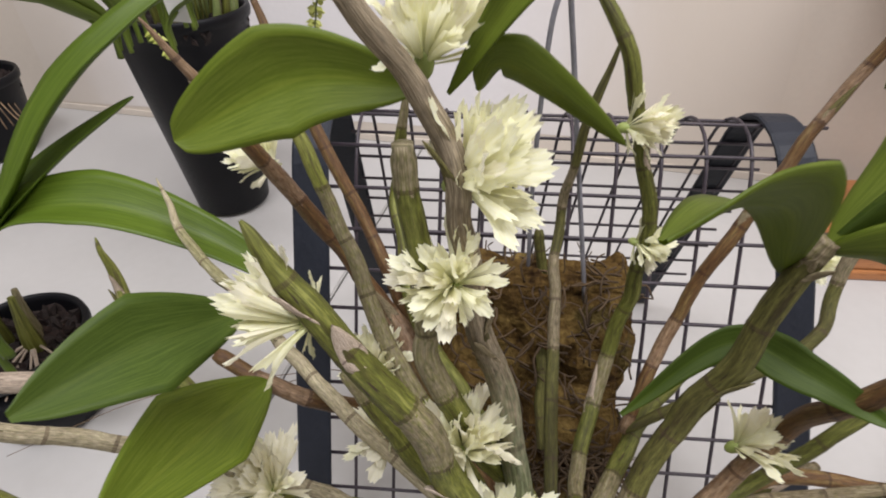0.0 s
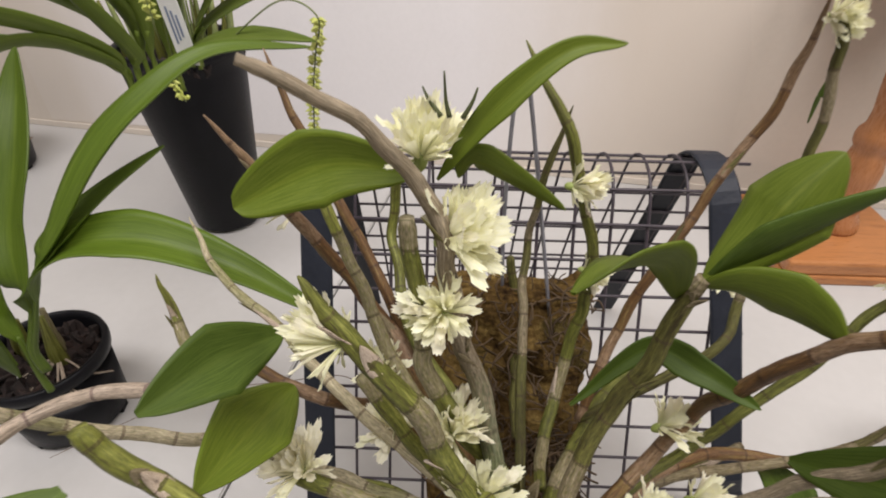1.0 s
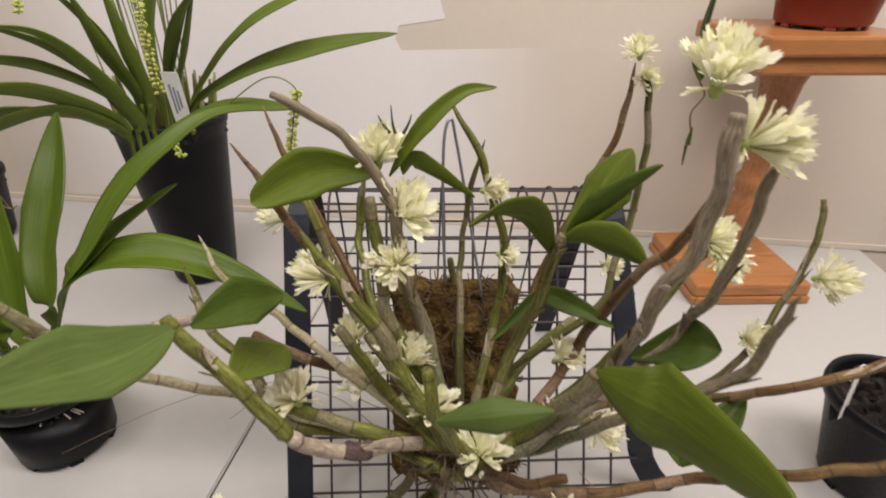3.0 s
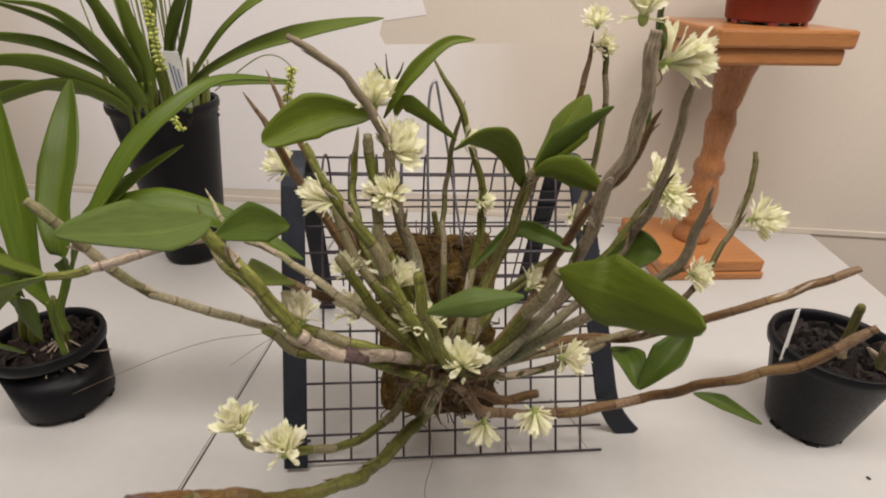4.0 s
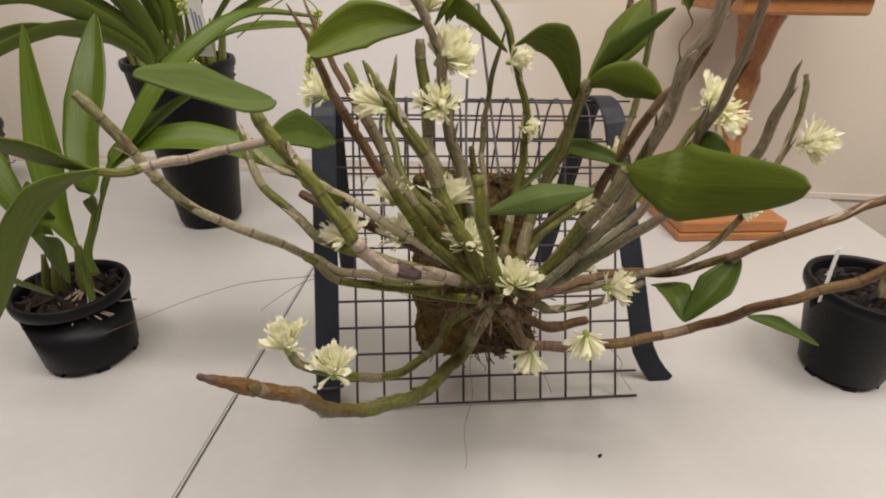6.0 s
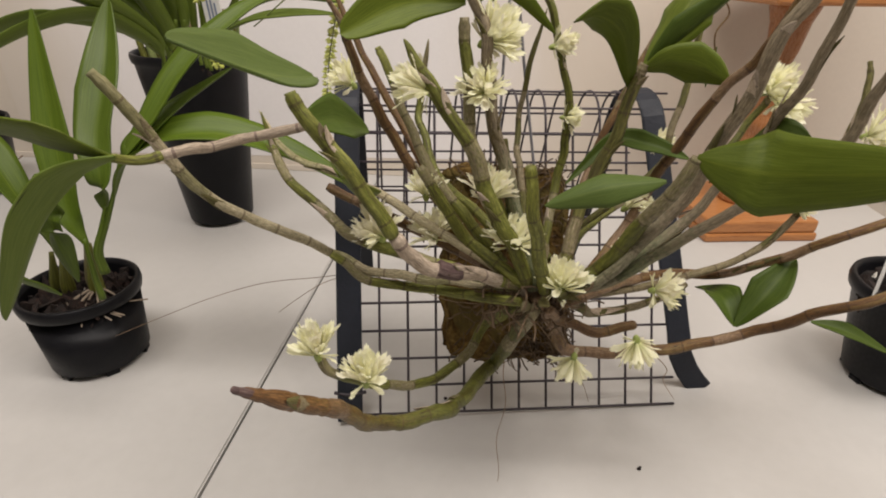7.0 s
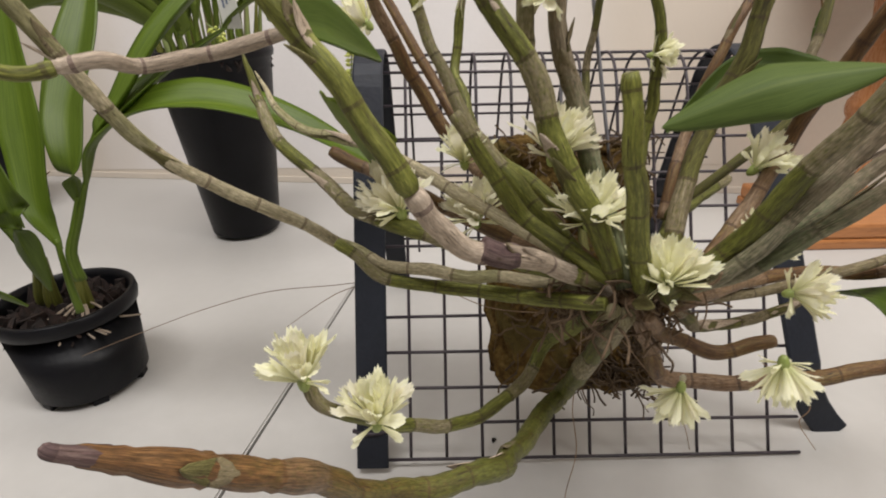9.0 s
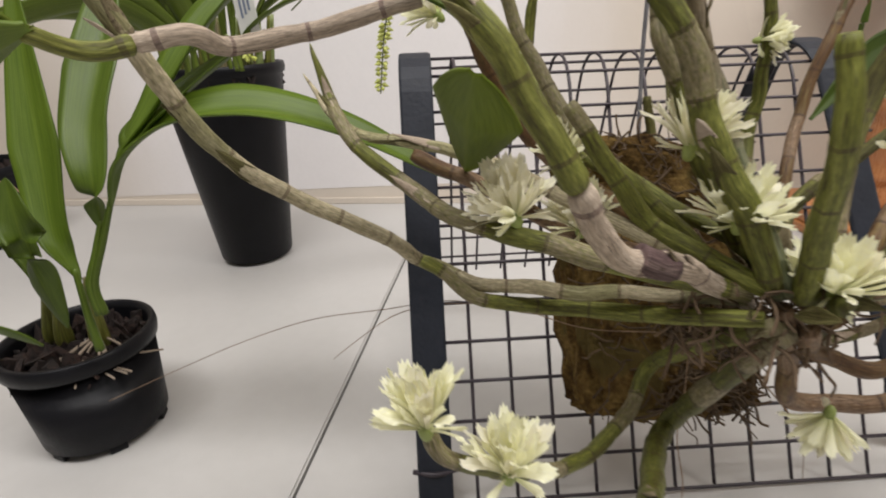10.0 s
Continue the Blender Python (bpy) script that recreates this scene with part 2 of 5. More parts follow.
CANE_TURN = cane_material("green_to_red_cane", [(0.060, 0.045, 0.013), (0.095, 0.100, 0.018), (0.150, 0.150, 0.040)], [(0.15, 0.12, 0.065), (0.27, 0.23, 0.15)], 0.15, (0.05, 0.03, 0.015), 0.5, (13.0, 19.0, (0.062, 0.026, 0.011), (0.205, 0.100, 0.038)))
CANE_GREEN = cane_material("green_cane", [(0.046, 0.038, 0.010), (0.105, 0.112, 0.018), (0.205, 0.210, 0.052)], [(0.15, 0.12, 0.065), (0.27, 0.23, 0.15)], 0.22, (0.05, 0.035, 0.015))
CANE_GREY = cane_material("papery_cane", [(0.034, 0.026, 0.009), (0.072, 0.068, 0.016), (0.135, 0.130, 0.036)], [(0.11, 0.08, 0.045), (0.27, 0.225, 0.15)], 0.25, (0.055, 0.035, 0.02), 0.7)
CANE_RED = cane_material("red_brown_cane", [(0.050, 0.024, 0.010), (0.112, 0.058, 0.022), (0.175, 0.125, 0.046)], [(0.14, 0.08, 0.045), (0.27, 0.19, 0.12)], 0.35, (0.04, 0.018, 0.010), 0.5)
CANE_TAN = cane_material("tan_papery_cane", [(0.045, 0.036, 0.012), (0.098, 0.088, 0.028), (0.185, 0.165, 0.072)], [(0.13, 0.095, 0.052), (0.30, 0.25, 0.165)], 0.38, (0.06, 0.04, 0.024), 0.75)
CANE_OLD = cane_material("weathered_grey_cane", [(0.165, 0.150, 0.066), (0.270, 0.250, 0.128), (0.380, 0.350, 0.215)], [(0.28, 0.23, 0.15), (0.48, 0.42, 0.29)], 0.6, (0.08, 0.05, 0.03), 0.8)
CANE_HALF = cane_material("grey_green_to_tan_cane", [(0.050, 0.052, 0.022), (0.092, 0.102, 0.048), (0.165, 0.172, 0.105)], [(0.11, 0.10, 0.06), (0.26, 0.23, 0.16)], 0.3, (0.05, 0.045, 0.025), 0.7, (2.6, 4.6, (0.14, 0.105, 0.066), (0.33, 0.27, 0.19)))
CANE_PURPLE = cane_material("purple_brown_sheath", [(0.055, 0.030, 0.030), (0.100, 0.062, 0.058), (0.160, 0.115, 0.100)], [(0.07, 0.04, 0.04), (0.16, 0.11, 0.10)], 0.4, (0.05, 0.03, 0.03), 0.75)
CANE_PALE = cane_material("bleached_sheath", [(0.22, 0.17, 0.125), (0.36, 0.29, 0.22), (0.46, 0.38, 0.30)], [(0.30, 0.24, 0.18), (0.50, 0.42, 0.34)], 0.5, (0.07, 0.035, 0.035), 0.8)
PETAL = material("cream_petal", [(0.88, 0.86, 0.55), (0.93, 0.92, 0.69), (0.945, 0.94, 0.79)], 10, 0.55, 0.10, 6, "UV", (2, 1, 1), leafy=0.45, spread=0.05, gloss=0.3)
PETAL_OLD = material("fading_petal", [(0.84, 0.80, 0.58), (0.90, 0.87, 0.70), (0.92, 0.89, 0.79)], 10, 0.6, 0.10, 6, "UV", (2, 1, 1), leafy=0.45, spread=0.06, gloss=0.25)


def green_throat(m):
    """Petals turn yellow-green towards their base."""
    t = m.node_tree
    b = next(n for n in t.nodes if n.type == "BSDF_PRINCIPLED")
    skin = b.inputs["Base Color"].links[0].from_socket
    tc = next(n for n in t.nodes if n.type == "TEX_COORD")
    sep = t.nodes.new("ShaderNodeSeparateXYZ")
    t.links.new(tc.outputs["UV"], sep.inputs[0])
    fade = t.nodes.new("ShaderNodeMapRange")
    fade.inputs[1].default_value, fade.inputs[2].default_value, fade.inputs[3].default_value, fade.inputs[4].default_value = 0.0, 0.55, 0.75, 0.0
    t.links.new(sep.outputs[1], fade.inputs[0])
    mix = t.nodes.new("ShaderNodeMix")
    mix.data_type = "RGBA"
    t.links.new(fade.outputs[0], mix.inputs[0])
    t.links.new(skin, mix.inputs[6])
    mix.inputs[7].default_value = (0.66, 0.70, 0.26, 1)
    t.links.new(mix.outputs[2], b.inputs["Base Color"])


green_throat(PETAL)
green_throat(PETAL_OLD)
BUD = material("green_flower_base", [(0.22, 0.28, 0.06), (0.36, 0.42, 0.13)], 20, 0.5, 0.1, 6, spread=0.1)
TIP = material("dark_petal_tip", [(0.03, 0.035, 0.01), (0.06, 0.07, 0.02)], 20, 0.6, spread=0.0)
SPIKE = material("yellow_green_bead_flower", [(0.42, 0.46, 0.08), (0.60, 0.62, 0.20)], 30, 0.55, 0.1, 5, leafy=0.2, spread=0.15)


# ---- mesh helpers ----
def mesh_object(name, verts, faces, mat, parent=None, label="", uvs=None, smooth=True):
    me = bpy.data.meshes.new(name)
    me.from_pydata([tuple(v) for v in verts], [], faces)
    if uvs is not None:
        layer = me.uv_layers.new(name="UVMap")
        for loop in me.loops:
            layer.data[loop.index].uv = uvs[loop.vertex_index]
    if smooth:
        me.polygons.foreach_set("use_smooth", [True] * len(me.polygons))
    me.materials.append(mat)
    me.update()
    ob = new(name, me)
    if parent:
        ob.parent = parent
    if label:
        tagged(ob, label)
    return ob


def part(name, bm, mat, parent=None, label="", smooth=False):
    me = bpy.data.meshes.new(name)
    bm.to_mesh(me)
    bm.free()
    if smooth:
        me.polygons.foreach_set("use_smooth", [True] * len(me.polygons))
    me.materials.append(mat)
    ob = new(name, me)
    if parent:
        ob.parent = parent
    if label:
        tagged(ob, label)
    return ob


def thing(name, at, label, category, group="", kind=""):
    ob = new(name)
    ob.matrix_basis = at if isinstance(at, Matrix) else pose(*at)
    return tagged(ob, label, category, group, kind)


def box_bm(sx, sy, sz, centre=(0, 0, 0), bevel=0.0, segments=2):
    bm = bmesh.new()
    bmesh.ops.create_cube(bm, size=1, matrix=Matrix.Translation(centre) @ Matrix.Diagonal((sx, sy, sz, 1)))
    if bevel:
        bmesh.ops.bevel(bm, geom=bm.edges[:], offset=bevel, segments=segments, affect="EDGES", profile=0.5)
    return bm


def lathe(profile, seg=48):
    """A turned solid from (radius, height) pairs."""
    verts, faces = [], []
    for r, h in profile:
        for k in range(seg):
            a = 2 * math.pi * k / seg
            verts.append((r * math.cos(a), r * math.sin(a), h))
    for i in range(len(profile) - 1):
        for k in range(seg):
            j = (k + 1) % seg
            faces.append((i * seg + k, i * seg + j, (i + 1) * seg + j, (i + 1) * seg + k))
    return verts, faces


def spline(points, steps):
    """A smooth line through a few points, with evenly many steps between each two."""
    p = [Vector(q) for q in points]
    p = [2 * p[0] - p[1], *p, 2 * p[-1] - p[-2]]
    line = []
    for i in range(1, len(p) - 2):
        for k in range(steps):
            u = k / steps
            a, b, c, d = p[i - 1], p[i], p[i + 1], p[i + 2]
            line.append(0.5 * (2 * b + (c - a) * u + (2 * a - 5 * b + 4 * c - d) * u * u + (3 * b - a - 3 * c + d) * u ** 3))
    line.append(p[-2])
    return line


def tube(line, radii, seg=10, wobble=None):
    """Verts, faces and uvs of a closed tube along a line."""
    verts, faces, uvs = [], [], []
    up = Vector((0.3, 0.2, 1)).normalized()
    far = 0.0
    n = len(line)
    for i, c in enumerate(line):
        d = (line[min(i + 1, n - 1)] - line[max(i - 1, 0)]).normalized()
        side = d.cross(up)
        side = side.normalized() if side.length > 1e-4 else d.orthogonal().normalized()
        up = side.cross(d).normalized()
        if i:
            far += (c - line[i - 1]).length
        for k in range(seg):
            a = 2 * math.pi * k / seg
            r = radii[i] * (wobble(a, far) if wobble else 1)
            verts.append(c + r * (math.cos(a) * side + math.sin(a) * up))
            uvs.append((abs(2 * k / seg - 1), far * 10))
    for i in range(n - 1):
        for k in range(seg):
            j = (k + 1) % seg
            faces.append((i * seg + k, i * seg + j, (i + 1) * seg + j, (i + 1) * seg + k))
    faces.append(tuple(range(seg - 1, -1, -1)))
    faces.append(tuple(range((n - 1) * seg, n * seg)))
    return verts, faces, uvs


def rod(name, points, radius, mat, parent=None, label="", steps=8, seg=8, tip=1.0):
    line = spline(points, steps)
    n = len(line)
    v, f, u = tube(line, [radius * (1 + (tip - 1) * i / (n - 1)) for i in range(n)], seg)
    return mesh_object(name, v, f, mat, parent, label, u)


def cane(points, r0, r1, mat, parent, label="", node=0.026, tip="blunt", seg=12, taper=0.25, papery=0, knob=1.0):
    """A jointed orchid cane: swollen rings at the nodes, ribs along it, thin at the base."""
    line = spline(points, 14)
    n = len(line)
    for i in range(1, n - 1):
        fade = min(1.0, i / 6, (n - 1 - i) / 6)
        q = line[i] * 42
        line[i] = line[i] + 0.0022 * fade * Vector((noise.noise(q), noise.noise(q + Vector((9, 3, 1))), noise.noise(q + Vector((2, 7, 5)))))
    lengths = [0.0]
    for i in range(1, n):
        lengths.append(lengths[-1] + (line[i] - line[i - 1]).length)
    total = lengths[-1]
    rnd = random.Random(round(total * 1e5))
    shift = rnd.random() * node
    radii = []
    ph0, amp = rnd.random() * 6, 0.035
    for s in lengths:
        u = s / total
        r = r0 + (r1 - r0) * u
        if u < taper:
            r *= 0.72 + 0.28 * math.sin(0.5 * math.pi * u / taper)
        ph = ((s + shift) / node) % 1.0
        near = min(ph, 1 - ph)
        r *= 1 + knob * (0.055 * math.exp(-(near / 0.05) ** 2) - 0.03 * math.exp(-((near - 0.14) / 0.08) ** 2) + 0.045 * math.sin(math.pi * ph)) + 0.05 * knob * noise.noise(Vector((s * 90, ph0, 0)))
        if tip == "point" and u > 0.86:
            r *= max(0.12, math.sqrt(max(0.0, (1 - u) / 0.14)))
        elif tip == "stub" and u > 0.94:
            r *= 0.35 + 0.65 * math.sqrt(max(0.0, (1 - u) / 0.06))
        elif tip == "blunt" and u > 0.985:
            r *= 0.8
        radii.append(r)
    radii = [0.71 * r for r in radii]
    v, f, u = tube(line, radii, seg, lambda a, s: 1 + amp * math.sin(5 * a + ph0 + 8 * s) + 0.03 * math.sin(2 * a + 60 * s))
    u = [(q, (w / 10 + shift) / node) for q, w in u]
    ob = mesh_object("cane", v, f, mat, parent, label, u)
    if papery:
        for _ in range(papery):
            i = rnd.randrange(n // 5, max(n - 12, n // 5 + 1))
            j = min(i + rnd.randrange(7, 13), n - 1)
            d = (line[j] - line[i]).normalized()
            out = Vector((rnd.uniform(-1, 1), rnd.uniform(-1, 0.2), rnd.uniform(-0.2, 1)))
            out = (out - d * out.dot(d)).normalized()
            pts = [line[i] + out * radii[i] * 0.85, line[(i + j) // 2] + out * radii[(i + j) // 2] * 1.05, line[j] + out * (radii[j] * 1.1 + rnd.uniform(0.0004, 0.0035))]
            leaf(pts, radii[i] * rnd.uniform(1.3, 2.1), CANE_PALE if rnd.random() < 0.4 else CANE_TAN, parent, "", "dry_sheath", across=tuple(d.cross(out)), fold=-0.5, shape=0.4, thick=0.0002, rows=4, cols=4, wave=0.15)
    return ob


def leaf_mesh(points, width, fold=0.25, roll=0.0, shape=0.55, curl=0.0, wave=0.0, thick=0.0005, rows=18, cols=8, pointed=1.0, across=None):
    """A leaf with a real underside: widest at `shape` of its length, folded along the midrib."""
    line = spline(points, rows)
    n = len(line)
    verts, uvs, faces = [], [], []
    tops = []
    for i, c in enumerate(line):
        v = i / (n - 1)
        d = (line[min(i + 1, n - 1)] - line[max(i - 1, 0)]).normalized()
        side = d.cross(Vector((0, 0, 1)))
        side = side.normalized() if side.length > 0.05 else d.cross(Vector((0, -1, 0))).normalized()
        if across:
            side = Vector(across) - d * d.dot(Vector(across))
        side = (Matrix.Rotation(roll + curl * v, 3, d) @ side).normalized()
        up = side.cross(d).normalized()
        a = v / shape if v < shape else (1 - v) / (1 - shape)
        w = width * (max(a, 0.0) ** (0.62 if v < shape else 0.62 * pointed)) * 0.5
        w = max(w, width * 0.05 if v < 0.5 else width * 0.012)
        for k in range(cols + 1):
            q = 2 * k / cols - 1
            h = fold * abs(q) ** 1.5 * w - 0.10 * w * (1 - q * q) * (1 if abs(q) > 0.01 else 1.5)
            h += wave * w * math.sin(9 * v + 2.2 * q)
            tops.append((c + side * (q * w * math.cos(fold * 0.5)) + up * h, up))
            uvs.append((abs(q), v * 2))
    m = len(tops)
    verts = [p + u * thick for p, u in tops] + [p - u * thick for p, u in tops]
    uvs = uvs + uvs
    row = cols + 1
    for i in range(n - 1):
        for k in range(cols):
            a = i * row + k
            faces.append((a, a + 1, a + row + 1, a + row))
            faces.append((m + a, m + a + row, m + a + row + 1, m + a + 1))
        for k in (0, cols):
            a = i * row + k
            q = (a, a + row, m + a + row, m + a)
            faces.append(q if k == 0 else q[::-1])
    return verts, faces, uvs


def leaf(points, width, mat, parent, label="", name="leaf", **shape):
    v, f, u = leaf_mesh(points, width * 0.95, **shape)
    return mesh_object(name, v, f, mat, parent, label, u)

# ---- the room ----
def slab(name, sx, sy, sz, centre, mat, label, category="wall", bevel=0.0):
    ob = part(name, box_bm(sx, sy, sz, centre, bevel), mat)
    return tagged(ob, label, category, kind="structure")


WALL_Y = 0.655
slab("wall_north", 5.2, 0.1, 2.75, (0, WALL_Y + 0.05, 0.575), WALL, "beige painted wall behind the display table")
slab("wall_south", 5.2, 0.1, 2.75, (0, -3.05, 0.575), PLAIN, "plain pale wall closing the room")
slab("wall_west", 0.1, 3.655, 2.75, (-2.65, -1.1725, 0.575), PLAIN, "plain pale side wall of the room")
slab("wall_east", 0.1, 3.655, 2.75, (2.65, -1.1725, 0.575), PLAIN, "plain pale side wall of the room")
slab("floor", 5.2, 3.655, 0.1, (0, -1.1725, -0.80), FLOOR, "grey vinyl floor below the table", "floor")
slab("ceiling", 5.2, 3.655, 0.1, (0, -1.1725, 1.95), PLAIN, "plain white ceiling", "ceiling")


def fading_light_colour():
    """Light on the wall put into colour: white that fades to the beige towards its ends, with noisy streaks."""
    m = material("painted_wall_light", [(0.78, 0.75, 0.745), (0.82, 0.79, 0.785)], 3, 0.8, 0.08, 50, spread=0.0, gloss=0.2)
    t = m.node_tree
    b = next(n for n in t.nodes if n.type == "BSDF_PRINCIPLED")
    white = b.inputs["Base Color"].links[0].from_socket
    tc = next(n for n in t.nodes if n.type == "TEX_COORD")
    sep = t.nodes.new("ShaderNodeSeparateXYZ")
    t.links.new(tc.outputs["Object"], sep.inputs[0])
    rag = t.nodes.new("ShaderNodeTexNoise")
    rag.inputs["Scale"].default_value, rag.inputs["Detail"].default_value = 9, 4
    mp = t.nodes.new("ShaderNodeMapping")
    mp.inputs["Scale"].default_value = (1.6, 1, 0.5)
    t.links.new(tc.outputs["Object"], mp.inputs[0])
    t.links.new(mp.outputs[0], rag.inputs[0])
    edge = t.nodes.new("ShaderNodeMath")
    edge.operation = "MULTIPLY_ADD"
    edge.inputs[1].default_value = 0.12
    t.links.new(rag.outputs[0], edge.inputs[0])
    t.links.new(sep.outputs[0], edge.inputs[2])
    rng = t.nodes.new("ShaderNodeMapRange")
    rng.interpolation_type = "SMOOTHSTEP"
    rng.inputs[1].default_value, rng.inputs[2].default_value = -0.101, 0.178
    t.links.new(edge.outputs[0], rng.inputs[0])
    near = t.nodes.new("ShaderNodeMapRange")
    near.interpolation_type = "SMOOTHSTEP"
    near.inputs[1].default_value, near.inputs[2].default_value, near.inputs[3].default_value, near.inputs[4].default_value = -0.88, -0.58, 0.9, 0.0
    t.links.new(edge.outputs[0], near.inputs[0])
    faded = t.nodes.new("ShaderNodeMath")
    faded.operation = "MAXIMUM"
    t.links.new(rng.outputs[0], faded.inputs[0])
    t.links.new(near.outputs[0], faded.inputs[1])
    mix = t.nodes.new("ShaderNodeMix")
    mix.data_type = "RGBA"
    t.links.new(faded.outputs[0], mix.inputs[0])
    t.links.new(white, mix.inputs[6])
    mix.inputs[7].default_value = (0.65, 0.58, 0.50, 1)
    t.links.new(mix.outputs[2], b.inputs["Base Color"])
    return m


def light_patch():
    """A thin sheet coloured white for light on the wall, with square notches on its edges."""
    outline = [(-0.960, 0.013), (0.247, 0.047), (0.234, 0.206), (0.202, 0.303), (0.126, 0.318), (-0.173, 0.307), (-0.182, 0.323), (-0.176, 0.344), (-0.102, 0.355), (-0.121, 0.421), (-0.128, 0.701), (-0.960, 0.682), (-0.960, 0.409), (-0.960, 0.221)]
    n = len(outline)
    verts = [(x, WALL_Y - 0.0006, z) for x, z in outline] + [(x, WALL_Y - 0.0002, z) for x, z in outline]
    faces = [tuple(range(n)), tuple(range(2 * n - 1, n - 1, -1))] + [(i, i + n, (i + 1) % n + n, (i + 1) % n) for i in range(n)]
    ob = mesh_object("wall_paint_patch", verts, faces, fading_light_colour(), smooth=False)
    return tagged(ob, "patch of light on the wall, painted in white with ragged edges", "paint patch", kind="structure")


light_patch()
tagged(part("trim", box_bm(5.2, 0.003, 0.011, (0, WALL_Y - 0.0015, 0.0055), 0.0008), WALL), "low beige trim where wall meets table", "trim", kind="structure")


def table_top(name, corners, label):
    bm = bmesh.new()
    low = [bm.verts.new((x, y, -0.03)) for x, y in corners]
    top = [bm.verts.new((x, y, 0.0)) for x, y in corners]
    n = len(corners)
    bm.faces.new(top)
    bm.faces.new(low[::-1])
    for i in range(n):
        bm.faces.new((low[i], low[(i + 1) % n], top[(i + 1) % n], top[i]))
    bmesh.ops.bevel(bm, geom=bm.edges[:], offset=0.0015, segments=2, affect="EDGES")
    t = thing("display_table", (0, 0, 0), label, "table", "tables pushed together")
    part("tabletop", bm, TABLE, t)
    cx, cy = sum(c[0] for c in corners) / n, sum(c[1] for c in corners) / n
    for x, y in corners:
        lx, ly = x + (cx - x) * 0.12, y + (cy - y) * 0.12
        part("leg", box_bm(0.04, 0.04, 0.715, (lx, ly, -0.3875), 0.004), GREY_EDGE, t)
    return t


SEAM = lambda y: -0.2420 - 0.0072 * y
table_top("a", [(SEAM(-0.9) + 0.0012, -0.9), (0.6478, -0.9), (0.6187, 0.6535), (SEAM(0.6535) + 0.0012, 0.6535)], "white laminate display table pushed against a second one")
table_top("b", [(-1.9, -0.9), (SEAM(-0.9) - 0.0012, -0.9), (SEAM(0.6535) - 0.0012, 0.6535), (-1.9, 0.6535)], "white laminate display table meeting its twin at a seam")


# ---- wire stand ----
RACK = pose(0.003, 0.0676, 0.0046, 0, 0, 10.5) @ pose(0, 0, 0, 0, 1.0, 0)
LEAN, TOP_S, ARCH, BACK = radians(26.4), 0.260, 0.034, radians(20)


def rack_line(s):
    """A place on the bent sheet, s metres from the front edge: up the leaning front, over the rounded top, down the back."""
    fy, fz = math.sin(LEAN), math.cos(LEAN)
    if s <= TOP_S:
        return Vector((0, s * fy, s * fz))
    bend = math.pi - LEAN - BACK
    a = (s - TOP_S) / ARCH
    cy, cz = TOP_S * fy + ARCH * fz, TOP_S * fz - ARCH * fy
    if a <= bend:
        th = math.pi - LEAN - a
        return Vector((0, cy + ARCH * math.cos(th), cz + ARCH * math.sin(th)))
    e = s - TOP_S - bend * ARCH
    return Vector((0, cy + ARCH * math.cos(BACK), cz + ARCH * math.sin(BACK))) + e * Vector((0, math.sin(BACK), -math.cos(BACK)))


def strap(parent, x, s0, s1, foot, lean=0.0):
    """A flat rubber strap that follows the sheet, ending in a flared foot."""
    wide, thick = 0.0215, 0.0032
    centre = [rack_line(s0 + (s1 - s0) * i / 70) + Vector((x - lean * min(1.0, (s1 - s0) * i / 70 / 0.23), 0, 0)) for i in range(71)]
    if foot:
        centre = [Vector(f) + Vector((x, 0, 0)) for f in foot] + centre
    verts, faces = [], []
    n = len(centre)
    for i, c in enumerate(centre):
        d = (centre[min(i + 1, n - 1)] - centre[max(i - 1, 0)]).normalized()
        side = (Vector((1, 0, 0)) - d * d.x).normalized()
        out = side.cross(d).normalized()
        for q, h in ((-1, 0.5), (-0.86, 1), (0.86, 1), (1, 0.5), (1, -0.5), (0.86, -1), (-0.86, -1), (-1, -0.5)):
            verts.append(c + side * (q * wide / 2) + out * (h * thick / 2 + 0.003))
    for i in range(n - 1):
        for k in range(8):
            j = (k + 1) % 8
            faces.append((i * 8 + k, i * 8 + j, (i + 1) * 8 + j, (i + 1) * 8 + k))
    faces += [tuple(range(7, -1, -1)), tuple(range((n - 1) * 8, n * 8))]
    return mesh_object("side_strap", verts, faces, STRAP, parent, smooth=False)


